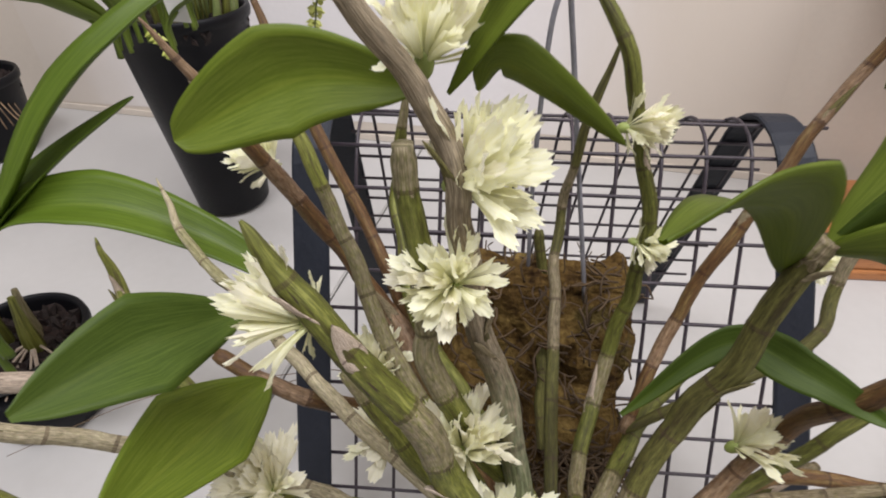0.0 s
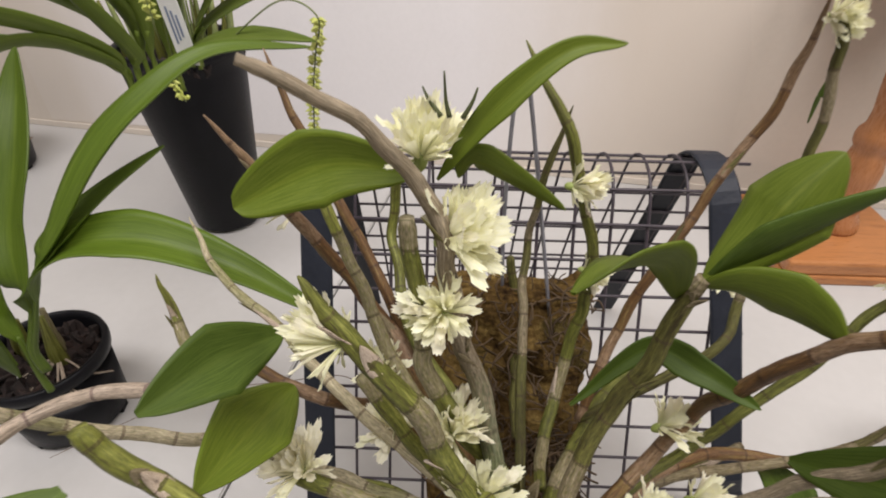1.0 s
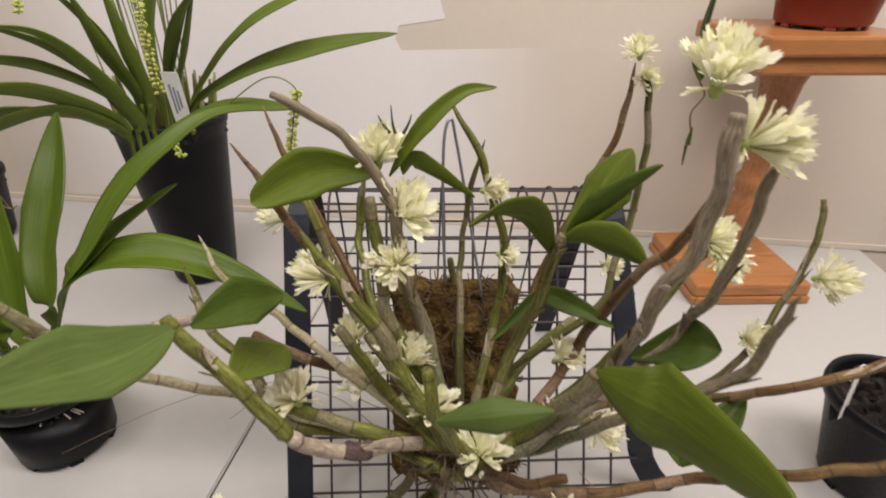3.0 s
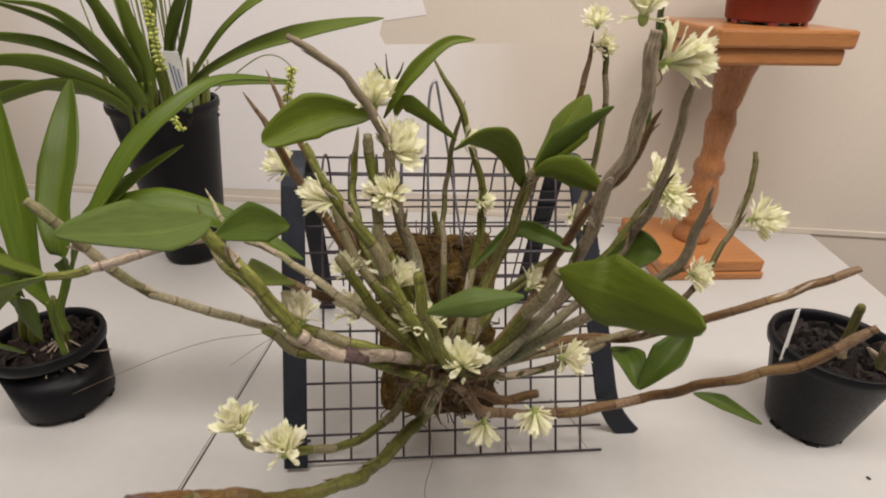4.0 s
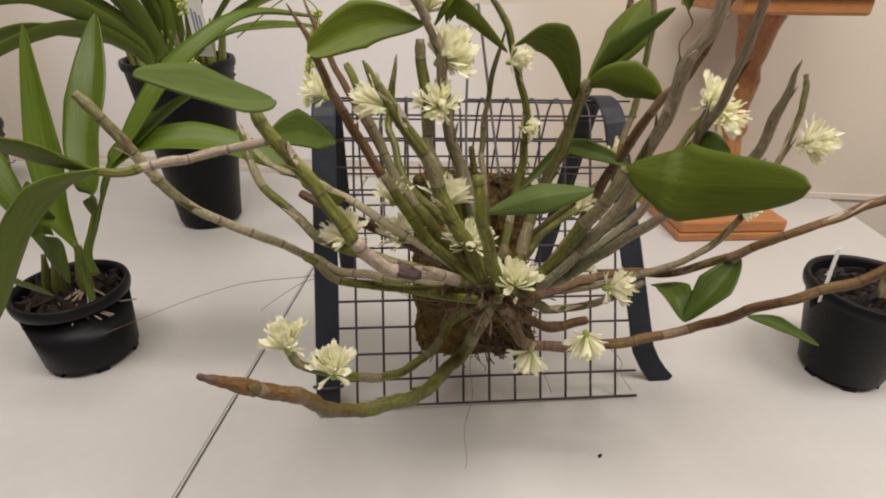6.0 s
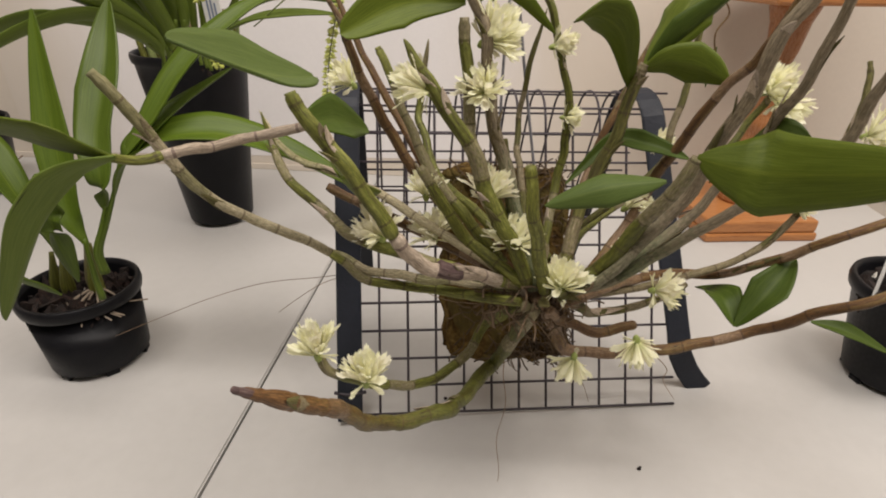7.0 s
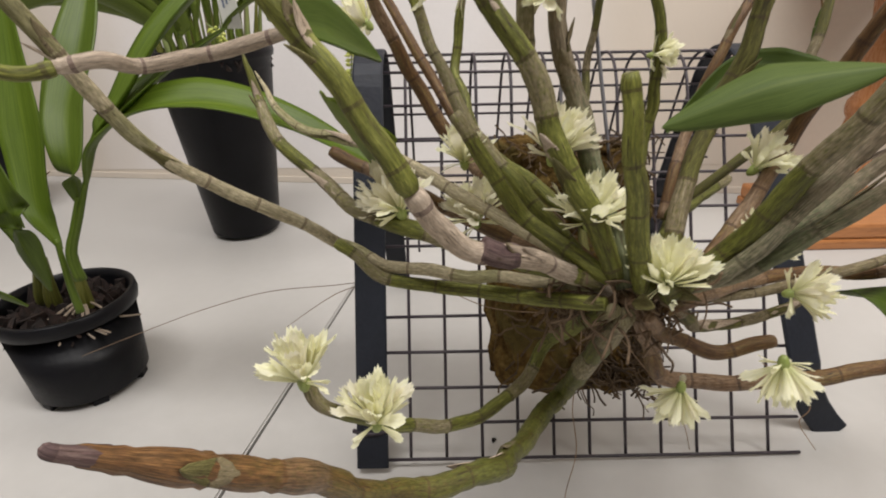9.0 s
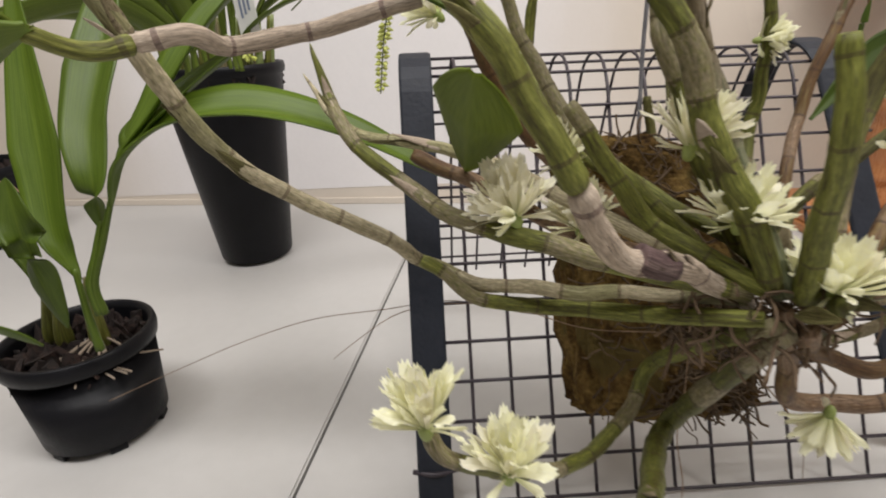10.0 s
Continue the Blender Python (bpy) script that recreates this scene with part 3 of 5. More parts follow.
def wire_rack():
    r = thing("wire_mesh_stand", RACK, "black wire mesh stand bent over at the top, dark side straps", "stand")
    last = TOP_S + ARCH * (math.pi - LEAN - BACK) + 0.20
    for i in range(11):
        x = 0.025 * i - 0.125
        rod("upright_wire", [rack_line(s) + Vector((x, 0.002, 0)) for s in [last * k / 33 for k in range(34)]], 0.00115, WIRE, r, steps=2, seg=6)
    rows = int(last / 0.0247) + 1
    for j in range(rows):
        p = rack_line(0.0247 * j)
        sag = 0.0006 * math.sin(j * 2.1)
        rod("cross_wire", [p + Vector((-0.142, 0, 0)), p + Vector((0, 0, sag)), p + Vector((0.146 + 0.002 * math.sin(j * 3.7), 0, 0))], 0.00115, WIRE, r, steps=3, seg=6)
    ends = []
    for x in (-0.151, 0.145):
        e = last
        while (RACK @ (rack_line(e) + Vector((x, 0, 0)))).z > 0.0015:
            e += 0.001
        ends.append(e)
    strap(r, -0.151, -0.004, ends[0], None)
    strap(r, 0.149, 0.062, ends[1], [(0.036, 0.024, -0.0045), (0.027, 0.0255, 0.005), (0.017, 0.027, 0.018), (0.007, 0.029, 0.036)], 0.030)
    for x, s in ((-0.151, 0.022),):
        p = rack_line(s) + Vector((x, -0.004, 0 if x < 0 else -0.016))
        rod("strap_tie", [p + Vector((-0.0135, 0.002, 0)), p + Vector((0, -0.002, 0.0005)), p + Vector((0.0135, 0.002, 0))], 0.0016, WIRE, r, steps=3, seg=6)
    return r


wire_rack()


# ---- fibre block with roots ----
def on_sheet(x, s, out):
    """World place over the sheet's front: x across, s up the slope, out towards the viewer."""
    return RACK @ (rack_line(s) + Vector((x, 0, 0)) + out * Vector((0, -math.cos(LEAN), math.sin(LEAN))))


def fibre_block():
    bm = box_bm(0.098, 0.048, 0.152, (0, 0, 0), 0.009, 3)
    bmesh.ops.subdivide_edges(bm, edges=bm.edges[:], cuts=10, use_grid_fill=True)
    bm.normal_update()
    shifts = []
    for v in bm.verts:
        n1 = noise.noise(v.co * 32) * 0.009 + noise.noise(v.co * 110) * 0.0065 + noise.noise(v.co * 330) * 0.0030
        shifts.append((v, v.normal * n1))
    for v, d in shifts:
        v.co += d
    b = thing("fibre_block", RACK @ Matrix.Translation(rack_line(0.134) + Vector((-0.018, -0.026 * math.cos(LEAN), 0.026 * math.sin(LEAN)))) @ pose(0, 0, 0, -26.4, 0, 0),
              "brown fibrous mounting block wired to the mesh stand", "mounting block")
    part("block_body", bm, MOSS, b, smooth=False)
    rnd = random.Random(5)
    verts, faces = [], []
    for k in range(820):
        if k < 520:
            p = Vector((rnd.uniform(-0.043, 0.043), rnd.choice((-0.029, -0.029, 0.0)) + rnd.uniform(-0.004, 0.004), rnd.uniform(-0.075, 0.075)))
            if rnd.random() < 0.35:
                p = Vector((rnd.uniform(-0.040, 0.040), rnd.uniform(-0.03, 0.02), 0.073))
        else:
            p = Vector((rnd.uniform(-0.005, 0.045), -0.027 + rnd.uniform(-0.004, 0.002), rnd.uniform(-0.072, -0.01)))
        q = [p]
        d = Vector((rnd.uniform(-1, 1), rnd.uniform(-0.5, 0.2), rnd.uniform(-1, 0.6))).normalized()
        for _ in range(3):
            d = (d + 0.9 * Vector((rnd.uniform(-1, 1), rnd.uniform(-0.25, 0.35), rnd.uniform(-0.9, 0.8)))).normalized()
            q.append(q[-1] + d * (rnd.uniform(0.0035, 0.0075) if k < 520 else rnd.uniform(0.003, 0.007)))
        line = spline(q, 3)
        v, f, _ = tube(line, [rnd.uniform(0.0003, 0.0007)] * len(line), 4)
        o = len(verts)
        verts += v
        faces += [tuple(a + o for a in g) for g in f]
    tagged(mesh_object("root_mat", verts, faces, BLOCK_ROOT, b, "matted dry root fibres"), kind="stuff")
    return b


fibre_block()


# ---- the mounted orchid ----
ORCHID = thing("mounted_orchid", Matrix.Scale(0.85, 4), "large cane orchid with cream flower heads on a wire stand", "orchid")
CROWN = Vector((-0.006, -0.024, 0.221))


def from_crown(dx, dy, dz):
    return CROWN + Vector((dx, dy, dz))


def floret_mesh(name, seed, mat):
    """One flower: a flattened pouch that fans out and ends in a toothed edge, with a second lip inside."""
    rnd = random.Random(seed)
    verts, uvs, faces = [], [], []
    length, cols, rows = 0.0205, 8, 6
    for sheet, (open_by, wide, tall) in enumerate(((1.0, 1.0, 1.0), (-0.7, 0.85, 0.93))):
        o = len(verts)
        for i in range(rows + 1):
            u = i / rows
            half = (0.0010 + 0.0033 * u ** 1.15) * wide
            for k in range(cols + 1):
                q = 2 * k / cols - 1
                tooth = 0.0
                if i == rows:
                    tooth = (0.0012 if k % 2 == 0 else -0.0008) * rnd.uniform(0.6, 1.3) - 0.0030 * abs(q) ** 3
                bulge = open_by * (0.0008 + 0.0019 * u ** 1.5) * (1 - 0.75 * q * q) + open_by * 0.0012 * u ** 3 + 0.0002 * math.sin(9 * q)
                verts.append((half * q, bulge + 0.0022 * u * u, length * u * tall + tooth - 0.0015 * q * q * u))
                uvs.append((0.5 + q / 2, u))
        for i in range(rows):
            for k in range(cols):
                a = o + i * (cols + 1) + k
                faces.append((a, a + 1, a + cols + 2, a + cols + 1))
    me = bpy.data.meshes.new(name)
    me.from_pydata(verts, [], faces)
    layer = me.uv_layers.new(name="UVMap")
    for loop in me.loops:
        layer.data[loop.index].uv = uvs[loop.vertex_index]
    me.polygons.foreach_set("use_smooth", [True] * len(me.polygons))
    me.materials.append(mat)
    return me


FLORETS = [floret_mesh("floret", k, PETAL if k < 4 else PETAL_OLD) for k in range(6)]


def flower_head(at, towards, size=1.0, count=15, spread=1.15, old=False, seed=0):
    """A half ball of florets on a short green boss; `towards` is the way it faces."""
    rnd = random.Random(seed + round(1000 * (at[0] + at[1] * 3)))
    axis = Vector(towards).normalized()
    turn = axis.to_track_quat("Z", "Y").to_matrix()
    c = Vector(at) - axis * 0.0095 * size
    bm = bmesh.new()
    bmesh.ops.create_icosphere(bm, subdivisions=2, radius=0.0026 * size)
    for v in bm.verts:
        v.co.z *= 1.7
    size = 0.88 * size
    head = part("flower_head", bm, BUD, ORCHID, "round head of toothed cream flowers", True)
    head.matrix_basis = Matrix.Translation(c) @ turn.to_4x4()
    count = count + 14
    for k in range(count):
        u = (k + 0.5) / count
        th = spread * u ** 0.62 * 1.12 + rnd.uniform(-0.1, 0.1)
        if k >= count - 3:
            th += rnd.uniform(0.3, 0.7)
        ph = k * 2.39996 + rnd.uniform(-0.25, 0.25)
        d = Vector((math.sin(th) * math.cos(ph), math.sin(th) * math.sin(ph), math.cos(th)))
        ob = new("floret", rnd.choice(FLORETS[3:] if old else FLORETS[:5]))
        ob.parent = head
        s = size * rnd.uniform(0.85, 1.12) * (1.06 if th < 0.5 else 1.0 if th < 1.3 else 0.62)
        ob.matrix_basis = Matrix.Translation(d * 0.002 * size) @ d.to_track_quat("Z", "Y").to_matrix().to_4x4() @ pose(0, 0, 0, 0, 0, rnd.uniform(-50, 50) + 180 * (k % 2)) @ Matrix.Diagonal((s * rnd.uniform(0.58, 0.92), s, s, 1))
    return head


# canes rising at the back and middle
cane([CROWN, (-0.029, 0.009, 0.287), (-0.041, 0.016, 0.326), (-0.047, 0.014, 0.359), (-0.049, 0.015, 0.382), (-0.061, 0.018, 0.408), (-0.078, 0.004, 0.436), (-0.105, -0.012, 0.458)],
     0.0084, 0.0032, CANE_HALF, ORCHID, "old grey cane in peeling papery sheaths, bent over at the top", node=0.034, papery=7)
cane([from_crown(-0.006, 0.0, 0.005), (-0.026, -0.022, 0.259), (-0.044, -0.020, 0.291), (-0.053, -0.021, 0.319), (-0.073, -0.021, 0.345), (-0.088, -0.019, 0.369), (-0.097, -0.018, 0.383)], 0.0086, 0.0056, CANE_GREEN, ORCHID, "slanting grey-green cane", tip="point", papery=4)
cane([from_crown(0.01, 0.03, 0.01), (0.005, 0.047, 0.224), (0.014, 0.088, 0.259), (0.018, 0.094, 0.314), (0.005, 0.094, 0.367), (-0.012, 0.100, 0.406), (-0.031, 0.111, 0.433)], 0.0058, 0.0036, CANE_GREEN, ORCHID, "slim upright yellow-green cane", tip="point", papery=2)
cane([from_crown(0.015, 0.0, 0.0), (0.024, 0.012, 0.276), (0.040, 0.024, 0.318), (0.049, 0.032, 0.353), (0.054, 0.033, 0.366)], 0.0066, 0.0054, CANE_GREY, ORCHID, "grey papery cane ending in a tuft of leaves", papery=4)
cane([from_crown(-0.012, 0.012, 0.0), (-0.071, 0.053, 0.241), (-0.107, 0.078, 0.269), (-0.132, 0.078, 0.312), (-0.148, 0.065, 0.353), (-0.153, 0.053, 0.382), (-0.167, 0.047, 0.411)], 0.0096, 0.0036, CANE_RED, ORCHID, "stout red-brown cane with a bare pointed tip", tip="point", papery=3)
cane([from_crown(-0.014, 0.02, 0.0), (-0.071, 0.059, 0.235), (-0.118, 0.100, 0.294), (-0.159, 0.124, 0.359), (-0.187, 0.141, 0.412)], 0.0068, 0.0034, CANE_RED, ORCHID, "bare red-brown cane with a pointed tip", tip="point")
cane([from_crown(-0.016, 0.02, 0.0), (-0.081, 0.035, 0.275), (-0.109, 0.059, 0.317), (-0.121, 0.065, 0.345), (-0.132, 0.071, 0.366)], 0.0068, 0.0042, CANE_GREEN, ORCHID, "upright green cane behind the flowers")
cane([from_crown(-0.004, 0.03, 0.0), (-0.053, 0.000, 0.310), (-0.058, 0.007, 0.330), (-0.060, 0.009, 0.359), (-0.064, 0.012, 0.393)], 0.0074, 0.0050, CANE_GREEN, ORCHID, "upright green cane among the mesh wires")
cane([from_crown(-0.006, 0.03, 0.01), (-0.082, 0.071, 0.263), (-0.102, 0.106, 0.290), (-0.109, 0.124, 0.309), (-0.101, 0.129, 0.366)], 0.0060, 0.0042, CANE_GREEN, ORCHID, "slim bright green cane", tip="point")
cane([(-0.012, 0.071, 0.176), (-0.021, 0.118, 0.218), (-0.024, 0.135, 0.245), (-0.031, 0.141, 0.280)], 0.0046, 0.0040, CANE_GREY, ORCHID, "short dry grey stub")
cane([from_crown(0.006, 0.0, 0.0), (-0.014, -0.053, 0.285), (-0.020, -0.053, 0.322)], 0.0072, 0.0050, CANE_GREEN, ORCHID, "short blunt green cane in the middle")
cane([from_crown(0.0, 0.03, 0.0), (-0.020, 0.126, 0.282), (-0.015, 0.135, 0.344), (-0.004, 0.142, 0.391)], 0.0050, 0.0028, CANE_GREY, ORCHID, "thin dry brown stick", tip="point")

# canes to the right of the crown
cane([from_crown(0.015, 0.0, 0.0), (0.033, -0.026, 0.231), (0.056, -0.028, 0.264), (0.075, -0.031, 0.296), (0.082, -0.047, 0.345), (0.085, -0.064, 0.375), (0.087, -0.071, 0.398), (0.092, -0.074, 0.414), (0.094, -0.076, 0.435), (0.094, -0.079, 0.452), (0.093, -0.080, 0.473)], 0.0058, 0.0046, CANE_HALF, ORCHID, "long grey cane carrying flower heads at its end", papery=6)
cane([from_crown(0.018, 0.005, 0.0), (0.033, 0.000, 0.224), (0.059, 0.026, 0.249), (0.075, 0.035, 0.279), (0.082, 0.028, 0.308), (0.100, 0.014, 0.352), (0.111, 0.005, 0.375), (0.119, -0.009, 0.409), (0.121, -0.019, 0.425)], 0.0060, 0.0040, CANE_RED, ORCHID, "brown-green slanting cane", tip="point", papery=1)
cane([from_crown(0.02, 0.01, -0.005), (0.034, -0.021, 0.228), (0.065, -0.014, 0.252), (0.095, -0.005, 0.279), (0.118, -0.016, 0.332), (0.124, -0.033, 0.376), (0.125, -0.045, 0.415), (0.124, -0.052, 0.445)], 0.0052, 0.0034, CANE_HALF, ORCHID, "grey cane leaning outward", papery=4)
cane([from_crown(0.02, 0.01, -0.005), (0.047, -0.024, 0.235), (0.082, -0.035, 0.276), (0.135, -0.053, 0.335), (0.141, -0.061, 0.372), (0.140, -0.071, 0.398)], 0.0058, 0.0036, CANE_HALF, ORCHID, "grey-brown cane with a bare tip", tip="point", papery=3)
cane([from_crown(0.02, 0.01, -0.01), (0.082, 0.059, 0.176), (0.176, 0.082, 0.200), (0.218, 0.094, 0.241), (0.247, 0.118, 0.288), (0.254, 0.122, 0.328), (0.255, 0.135, 0.358)], 0.0052, 0.0034, CANE_TAN, ORCHID, "thin grey cane turned up at the end", papery=3)
cane([from_crown(0.02, 0.0, -0.01), (0.094, 0.071, 0.182), (0.168, 0.088, 0.182), (0.207, 0.076, 0.206), (0.236, 0.053, 0.241), (0.282, 0.052, 0.268), (0.321, 0.052, 0.291)], 0.0066, 0.0046, CANE_RED, ORCHID, "long red-brown cane reaching out sideways", papery=3)
cane([from_crown(0.0, 0.0, -0.005), (0.014, 0.000, 0.176), (0.035, 0.018, 0.138), (0.105, 0.016, 0.147), (0.171, 0.029, 0.159), (0.213, 0.000, 0.208), (0.258, -0.012, 0.240), (0.296, -0.018, 0.282)], 0.0074, 0.0048, CANE_RED, ORCHID, "long drooping red-brown cane that rises again at the end")
cane([from_crown(0.015, -0.008, 0.0), (0.035, -0.019, 0.238), (0.053, -0.033, 0.278), (0.065, -0.047, 0.311), (0.069, -0.053, 0.331)], 0.0080, 0.0056, CANE_GREEN, ORCHID, "stout olive cane")
cane([from_crown(0.018, 0.0, -0.005), (0.058, 0.050, 0.156), (0.112, 0.090, 0.144), (0.153, 0.116, 0.151)], 0.0058, 0.0046, CANE_GREY, ORCHID, "short grey-green cane lying low", papery=2)
cane([from_crown(0.01, -0.004, -0.012), (0.018, -0.009, 0.188), (0.047, -0.005, 0.176), (0.075, -0.001, 0.182)], 0.0062, 0.0050, CANE_RED, ORCHID, "cut brown cane stub")
cane([from_crown(0.01, 0.0, 0.0), (0.024, 0.047, 0.214), (0.047, 0.093, 0.219), (0.085, 0.141, 0.224)], 0.0070, 0.0054, CANE_GREEN, ORCHID, "olive cane half hidden among the others")
cane([(0.024, 0.059, 0.224), (0.041, 0.094, 0.276), (0.061, 0.113, 0.324), (0.082, 0.132, 0.365), (0.098, 0.141, 0.406), (0.101, 0.139, 0.453)], 0.0050, 0.0034, CANE_RED, ORCHID, "tall reddish cane at the back", tip="point", papery=2)
cane([(0.024, 0.059, 0.224), (0.091, 0.082, 0.278), (0.104, 0.106, 0.295), (0.119, 0.135, 0.372), (0.116, 0.141, 0.422), (0.112, 0.145, 0.442)], 0.0044, 0.0034, CANE_GREY, ORCHID, "tall slim grey cane at the back")
cane([from_crown(0.018, 0.01, 0.0), (0.071, 0.035, 0.229), (0.118, 0.061, 0.276), (0.151, 0.078, 0.320), (0.162, 0.081, 0.340)], 0.0050, 0.0036, CANE_GREEN, ORCHID, "slim olive cane bearing a flower head", papery=1)

# canes to the left of the crown
cane([(-0.012, -0.007, 0.209), (-0.026, -0.016, 0.220), (-0.058, -0.046, 0.246), (-0.079, -0.059, 0.255), (-0.095, -0.076, 0.284)], 0.0066, 0.0064, CANE_PALE, ORCHID, "bleached papery lower end of a cane", node=0.04, papery=3)
cane([(-0.058, -0.046, 0.246), (-0.065, -0.051, 0.249), (-0.072, -0.055, 0.253)], 0.0078, 0.0074, CANE_PURPLE, ORCHID, "dark purple-brown sheath band", taper=0.01, node=0.03)
cane([(-0.095, -0.076, 0.284), (-0.119, -0.079, 0.324), (-0.135, -0.080, 0.347), (-0.145, -0.080, 0.364)], 0.0065, 0.0052, CANE_GREEN, ORCHID, "yellow-green cane continuing from a bleached sheath", taper=0.01, papery=3)
cane([from_crown(-0.01, 0.01, -0.006), (-0.116, 0.000, 0.212), (-0.159, 0.012, 0.218), (-0.173, -0.009, 0.241), (-0.207, -0.031, 0.271), (-0.227, -0.046, 0.295), (-0.231, -0.060, 0.320), (-0.236, -0.073, 0.346), (-0.248, -0.082, 0.371)], 0.0050, 0.0047, CANE_OLD, ORCHID, "long slim grey cane arching outward with a cut end", papery=4)
cane([(-0.144, -0.042, 0.338), (-0.162, -0.045, 0.334), (-0.182, -0.049, 0.331), (-0.202, -0.061, 0.327), (-0.205, -0.078, 0.332), (-0.217, -0.087, 0.330)], 0.0044, 0.0040, CANE_PALE, ORCHID, "pale dry side cane with a dark eye")
cane([from_crown(-0.012, 0.004, 0.0), (-0.124, -0.024, 0.251), (-0.159, 0.000, 0.261), (-0.191, 0.012, 0.282), (-0.204, 0.024, 0.307), (-0.211, 0.029, 0.325)], 0.0074, 0.0040, CANE_GREEN, ORCHID, "jointed olive cane with a dry tip", tip="point", papery=3)
cane([from_crown(-0.012, 0.01, 0.0), (-0.117, 0.024, 0.263), (-0.171, 0.059, 0.271), (-0.216, 0.082, 0.275), (-0.248, 0.106, 0.306)], 0.0056, 0.0034, CANE_OLD, ORCHID, "thin grey cane with a dry tip", tip="point", papery=2)
cane([from_crown(-0.012, 0.008, 0.002), (-0.084, 0.038, 0.225), (-0.122, 0.021, 0.252), (-0.164, 0.021, 0.273)], 0.0070, 0.0050, CANE_RED, ORCHID, "brown cane between the flower heads")
cane([from_crown(-0.008, 0.0, 0.004), (-0.049, -0.001, 0.240), (-0.071, 0.004, 0.264), (-0.092, 0.009, 0.296)], 0.0072, 0.0052, CANE_GREEN, ORCHID, "dark green cane")
cane([from_crown(-0.01, -0.008, -0.005), (-0.077, 0.002, 0.198), (-0.126, -0.002, 0.206), (-0.159, -0.000, 0.226)], 0.0062, 0.0046, CANE_GREEN, ORCHID, "green cane under the bleached one")
cane([(-0.216, -0.087, 0.330), (-0.226, -0.094, 0.330), (-0.231, -0.106, 0.334)], 0.0040, 0.0032, CANE_GREEN, ORCHID, "green leafy end of the dry side cane", taper=0.01, node=0.03)

# canes hanging in front
cane([from_crown(-0.006, -0.008, -0.008), (-0.035, 0.029, 0.153), (-0.055, 0.012, 0.129), (-0.081, -0.024, 0.129), (-0.111, -0.055, 0.152), (-0.135, -0.084, 0.184), (-0.144, -0.087, 0.202)], 0.0066, 0.0042, CANE_GREEN, ORCHID, "green cane drooping forward with two flower heads", knob=1.5)
cane([from_crown(0.0, -0.006, -0.012), (-0.025, 0.021, 0.122), (-0.034, 0.012, 0.114), (-0.055, -0.045, 0.133), (-0.062, -0.086, 0.164), (-0.097, -0.124, 0.184), (-0.111, -0.156, 0.228), (-0.122, -0.175, 0.249), (-0.135, -0.193, 0.272)], 0.0088, 0.0052, CANE_TURN, ORCHID, "long drooping cane, green turning red-brown, with a dark stubby tip", tip="stub", taper=0.3, node=0.021, knob=2.6, papery=3)

cane([(-0.132, -0.188, 0.266), (-0.135, -0.193, 0.272), (-0.137, -0.195, 0.275)], 0.0034, 0.0020, CANE_PURPLE, ORCHID, "dry dark tip of the drooping cane", taper=0.01, node=0.02, seg=8)
# flower heads
flower_head((-0.051, 0.004, 0.355), (-0.15, -0.6, 0.7), 1.0, 20, 1.2, seed=1)
flower_head((-0.041, 0.021, 0.384), (0.8, 0.0, 0.5), 1.25, 20, 1.0, seed=2)
flower_head((-0.061, 0.031, 0.419), (0.15, 0.1, 1), 1.15, 16, 0.9, seed=3)
flower_head((-0.091, -0.022, 0.358), (-0.85, -0.1, 0.35), 1.1, 10, 0.75, seed=4)
flower_head((-0.165, 0.088, 0.342), (-0.6, 0, 0.6), 1.1, 13, 1.0, seed=5)
flower_head((-0.092, 0.035, 0.273), (-0.1, 0.0, 1), 1.05, 12, 0.95, seed=6)
flower_head((-0.041, -0.002, 0.289), (0.2, 0.0, 1), 1.2, 13, 0.9, old=True, seed=7)
flower_head((-0.085, 0.019, 0.245), (-0.2, -0.05, 0.95), 1.15, 13, 1.0, old=True, seed=8)
flower_head((-0.118, -0.024, 0.266), (-0.35, 0.0, 0.9), 1.15, 14, 1.1, old=True, seed=9)
flower_head((-0.024, -0.014, 0.261), (0.1, 0.1, 1), 1.15, 13, 1.25, seed=10)
flower_head((0.011, -0.026, 0.236), (0.05, 0.0, 1), 1.15, 14, 1.15, seed=11)
flower_head((0.020, 0.092, 0.314), (0.9, -0.4, 0.1), 0.75, 8, 0.8, seed=12)
flower_head((0.007, 0.091, 0.369), (0.9, -0.4, 0.25), 0.9, 7, 0.7, seed=13)
flower_head((0.062, 0.000, 0.239), (0.5, 0, 0.6), 1.0, 12, 1.0, seed=14)
flower_head((0.108, 0.042, 0.189), (0.7, -0.1, 0.2), 1.1, 12, 1.0, seed=15)
flower_head((0.067, 0.035, 0.269), (0.6, 0, 0.6), 1.0, 10, 0.8, seed=16)
flower_head((0.166, 0.079, 0.347), (0.5, -0.6, 0.5), 1.2, 13, seed=17)
flower_head((0.173, 0.071, 0.331), (0.4, -0.7, -0.3), 1.1, 9, 0.9, seed=18)
flower_head((0.218, 0.089, 0.255), (0.5, -0.6, 0.3), 0.95, 11, seed=19)
flower_head((0.264, 0.099, 0.309), (0.7, -0.5, 0.3), 1.2, 18, seed=20)
flower_head((0.115, -0.062, 0.459), (0.85, -0.3, 0.3), 1.05, 14, 0.7, seed=21)
flower_head((0.091, -0.059, 0.486), (-0.1, -0.3, 1.0), 1.05, 14, 0.8, seed=22)
flower_head((0.112, 0.146, 0.281), (0.6, -0.6, 0.3), 0.9, 9, 0.8, seed=23)
flower_head((0.031, -0.012, 0.145), (0, -0.1, -1), 1.0, 12, 0.8, seed=24)
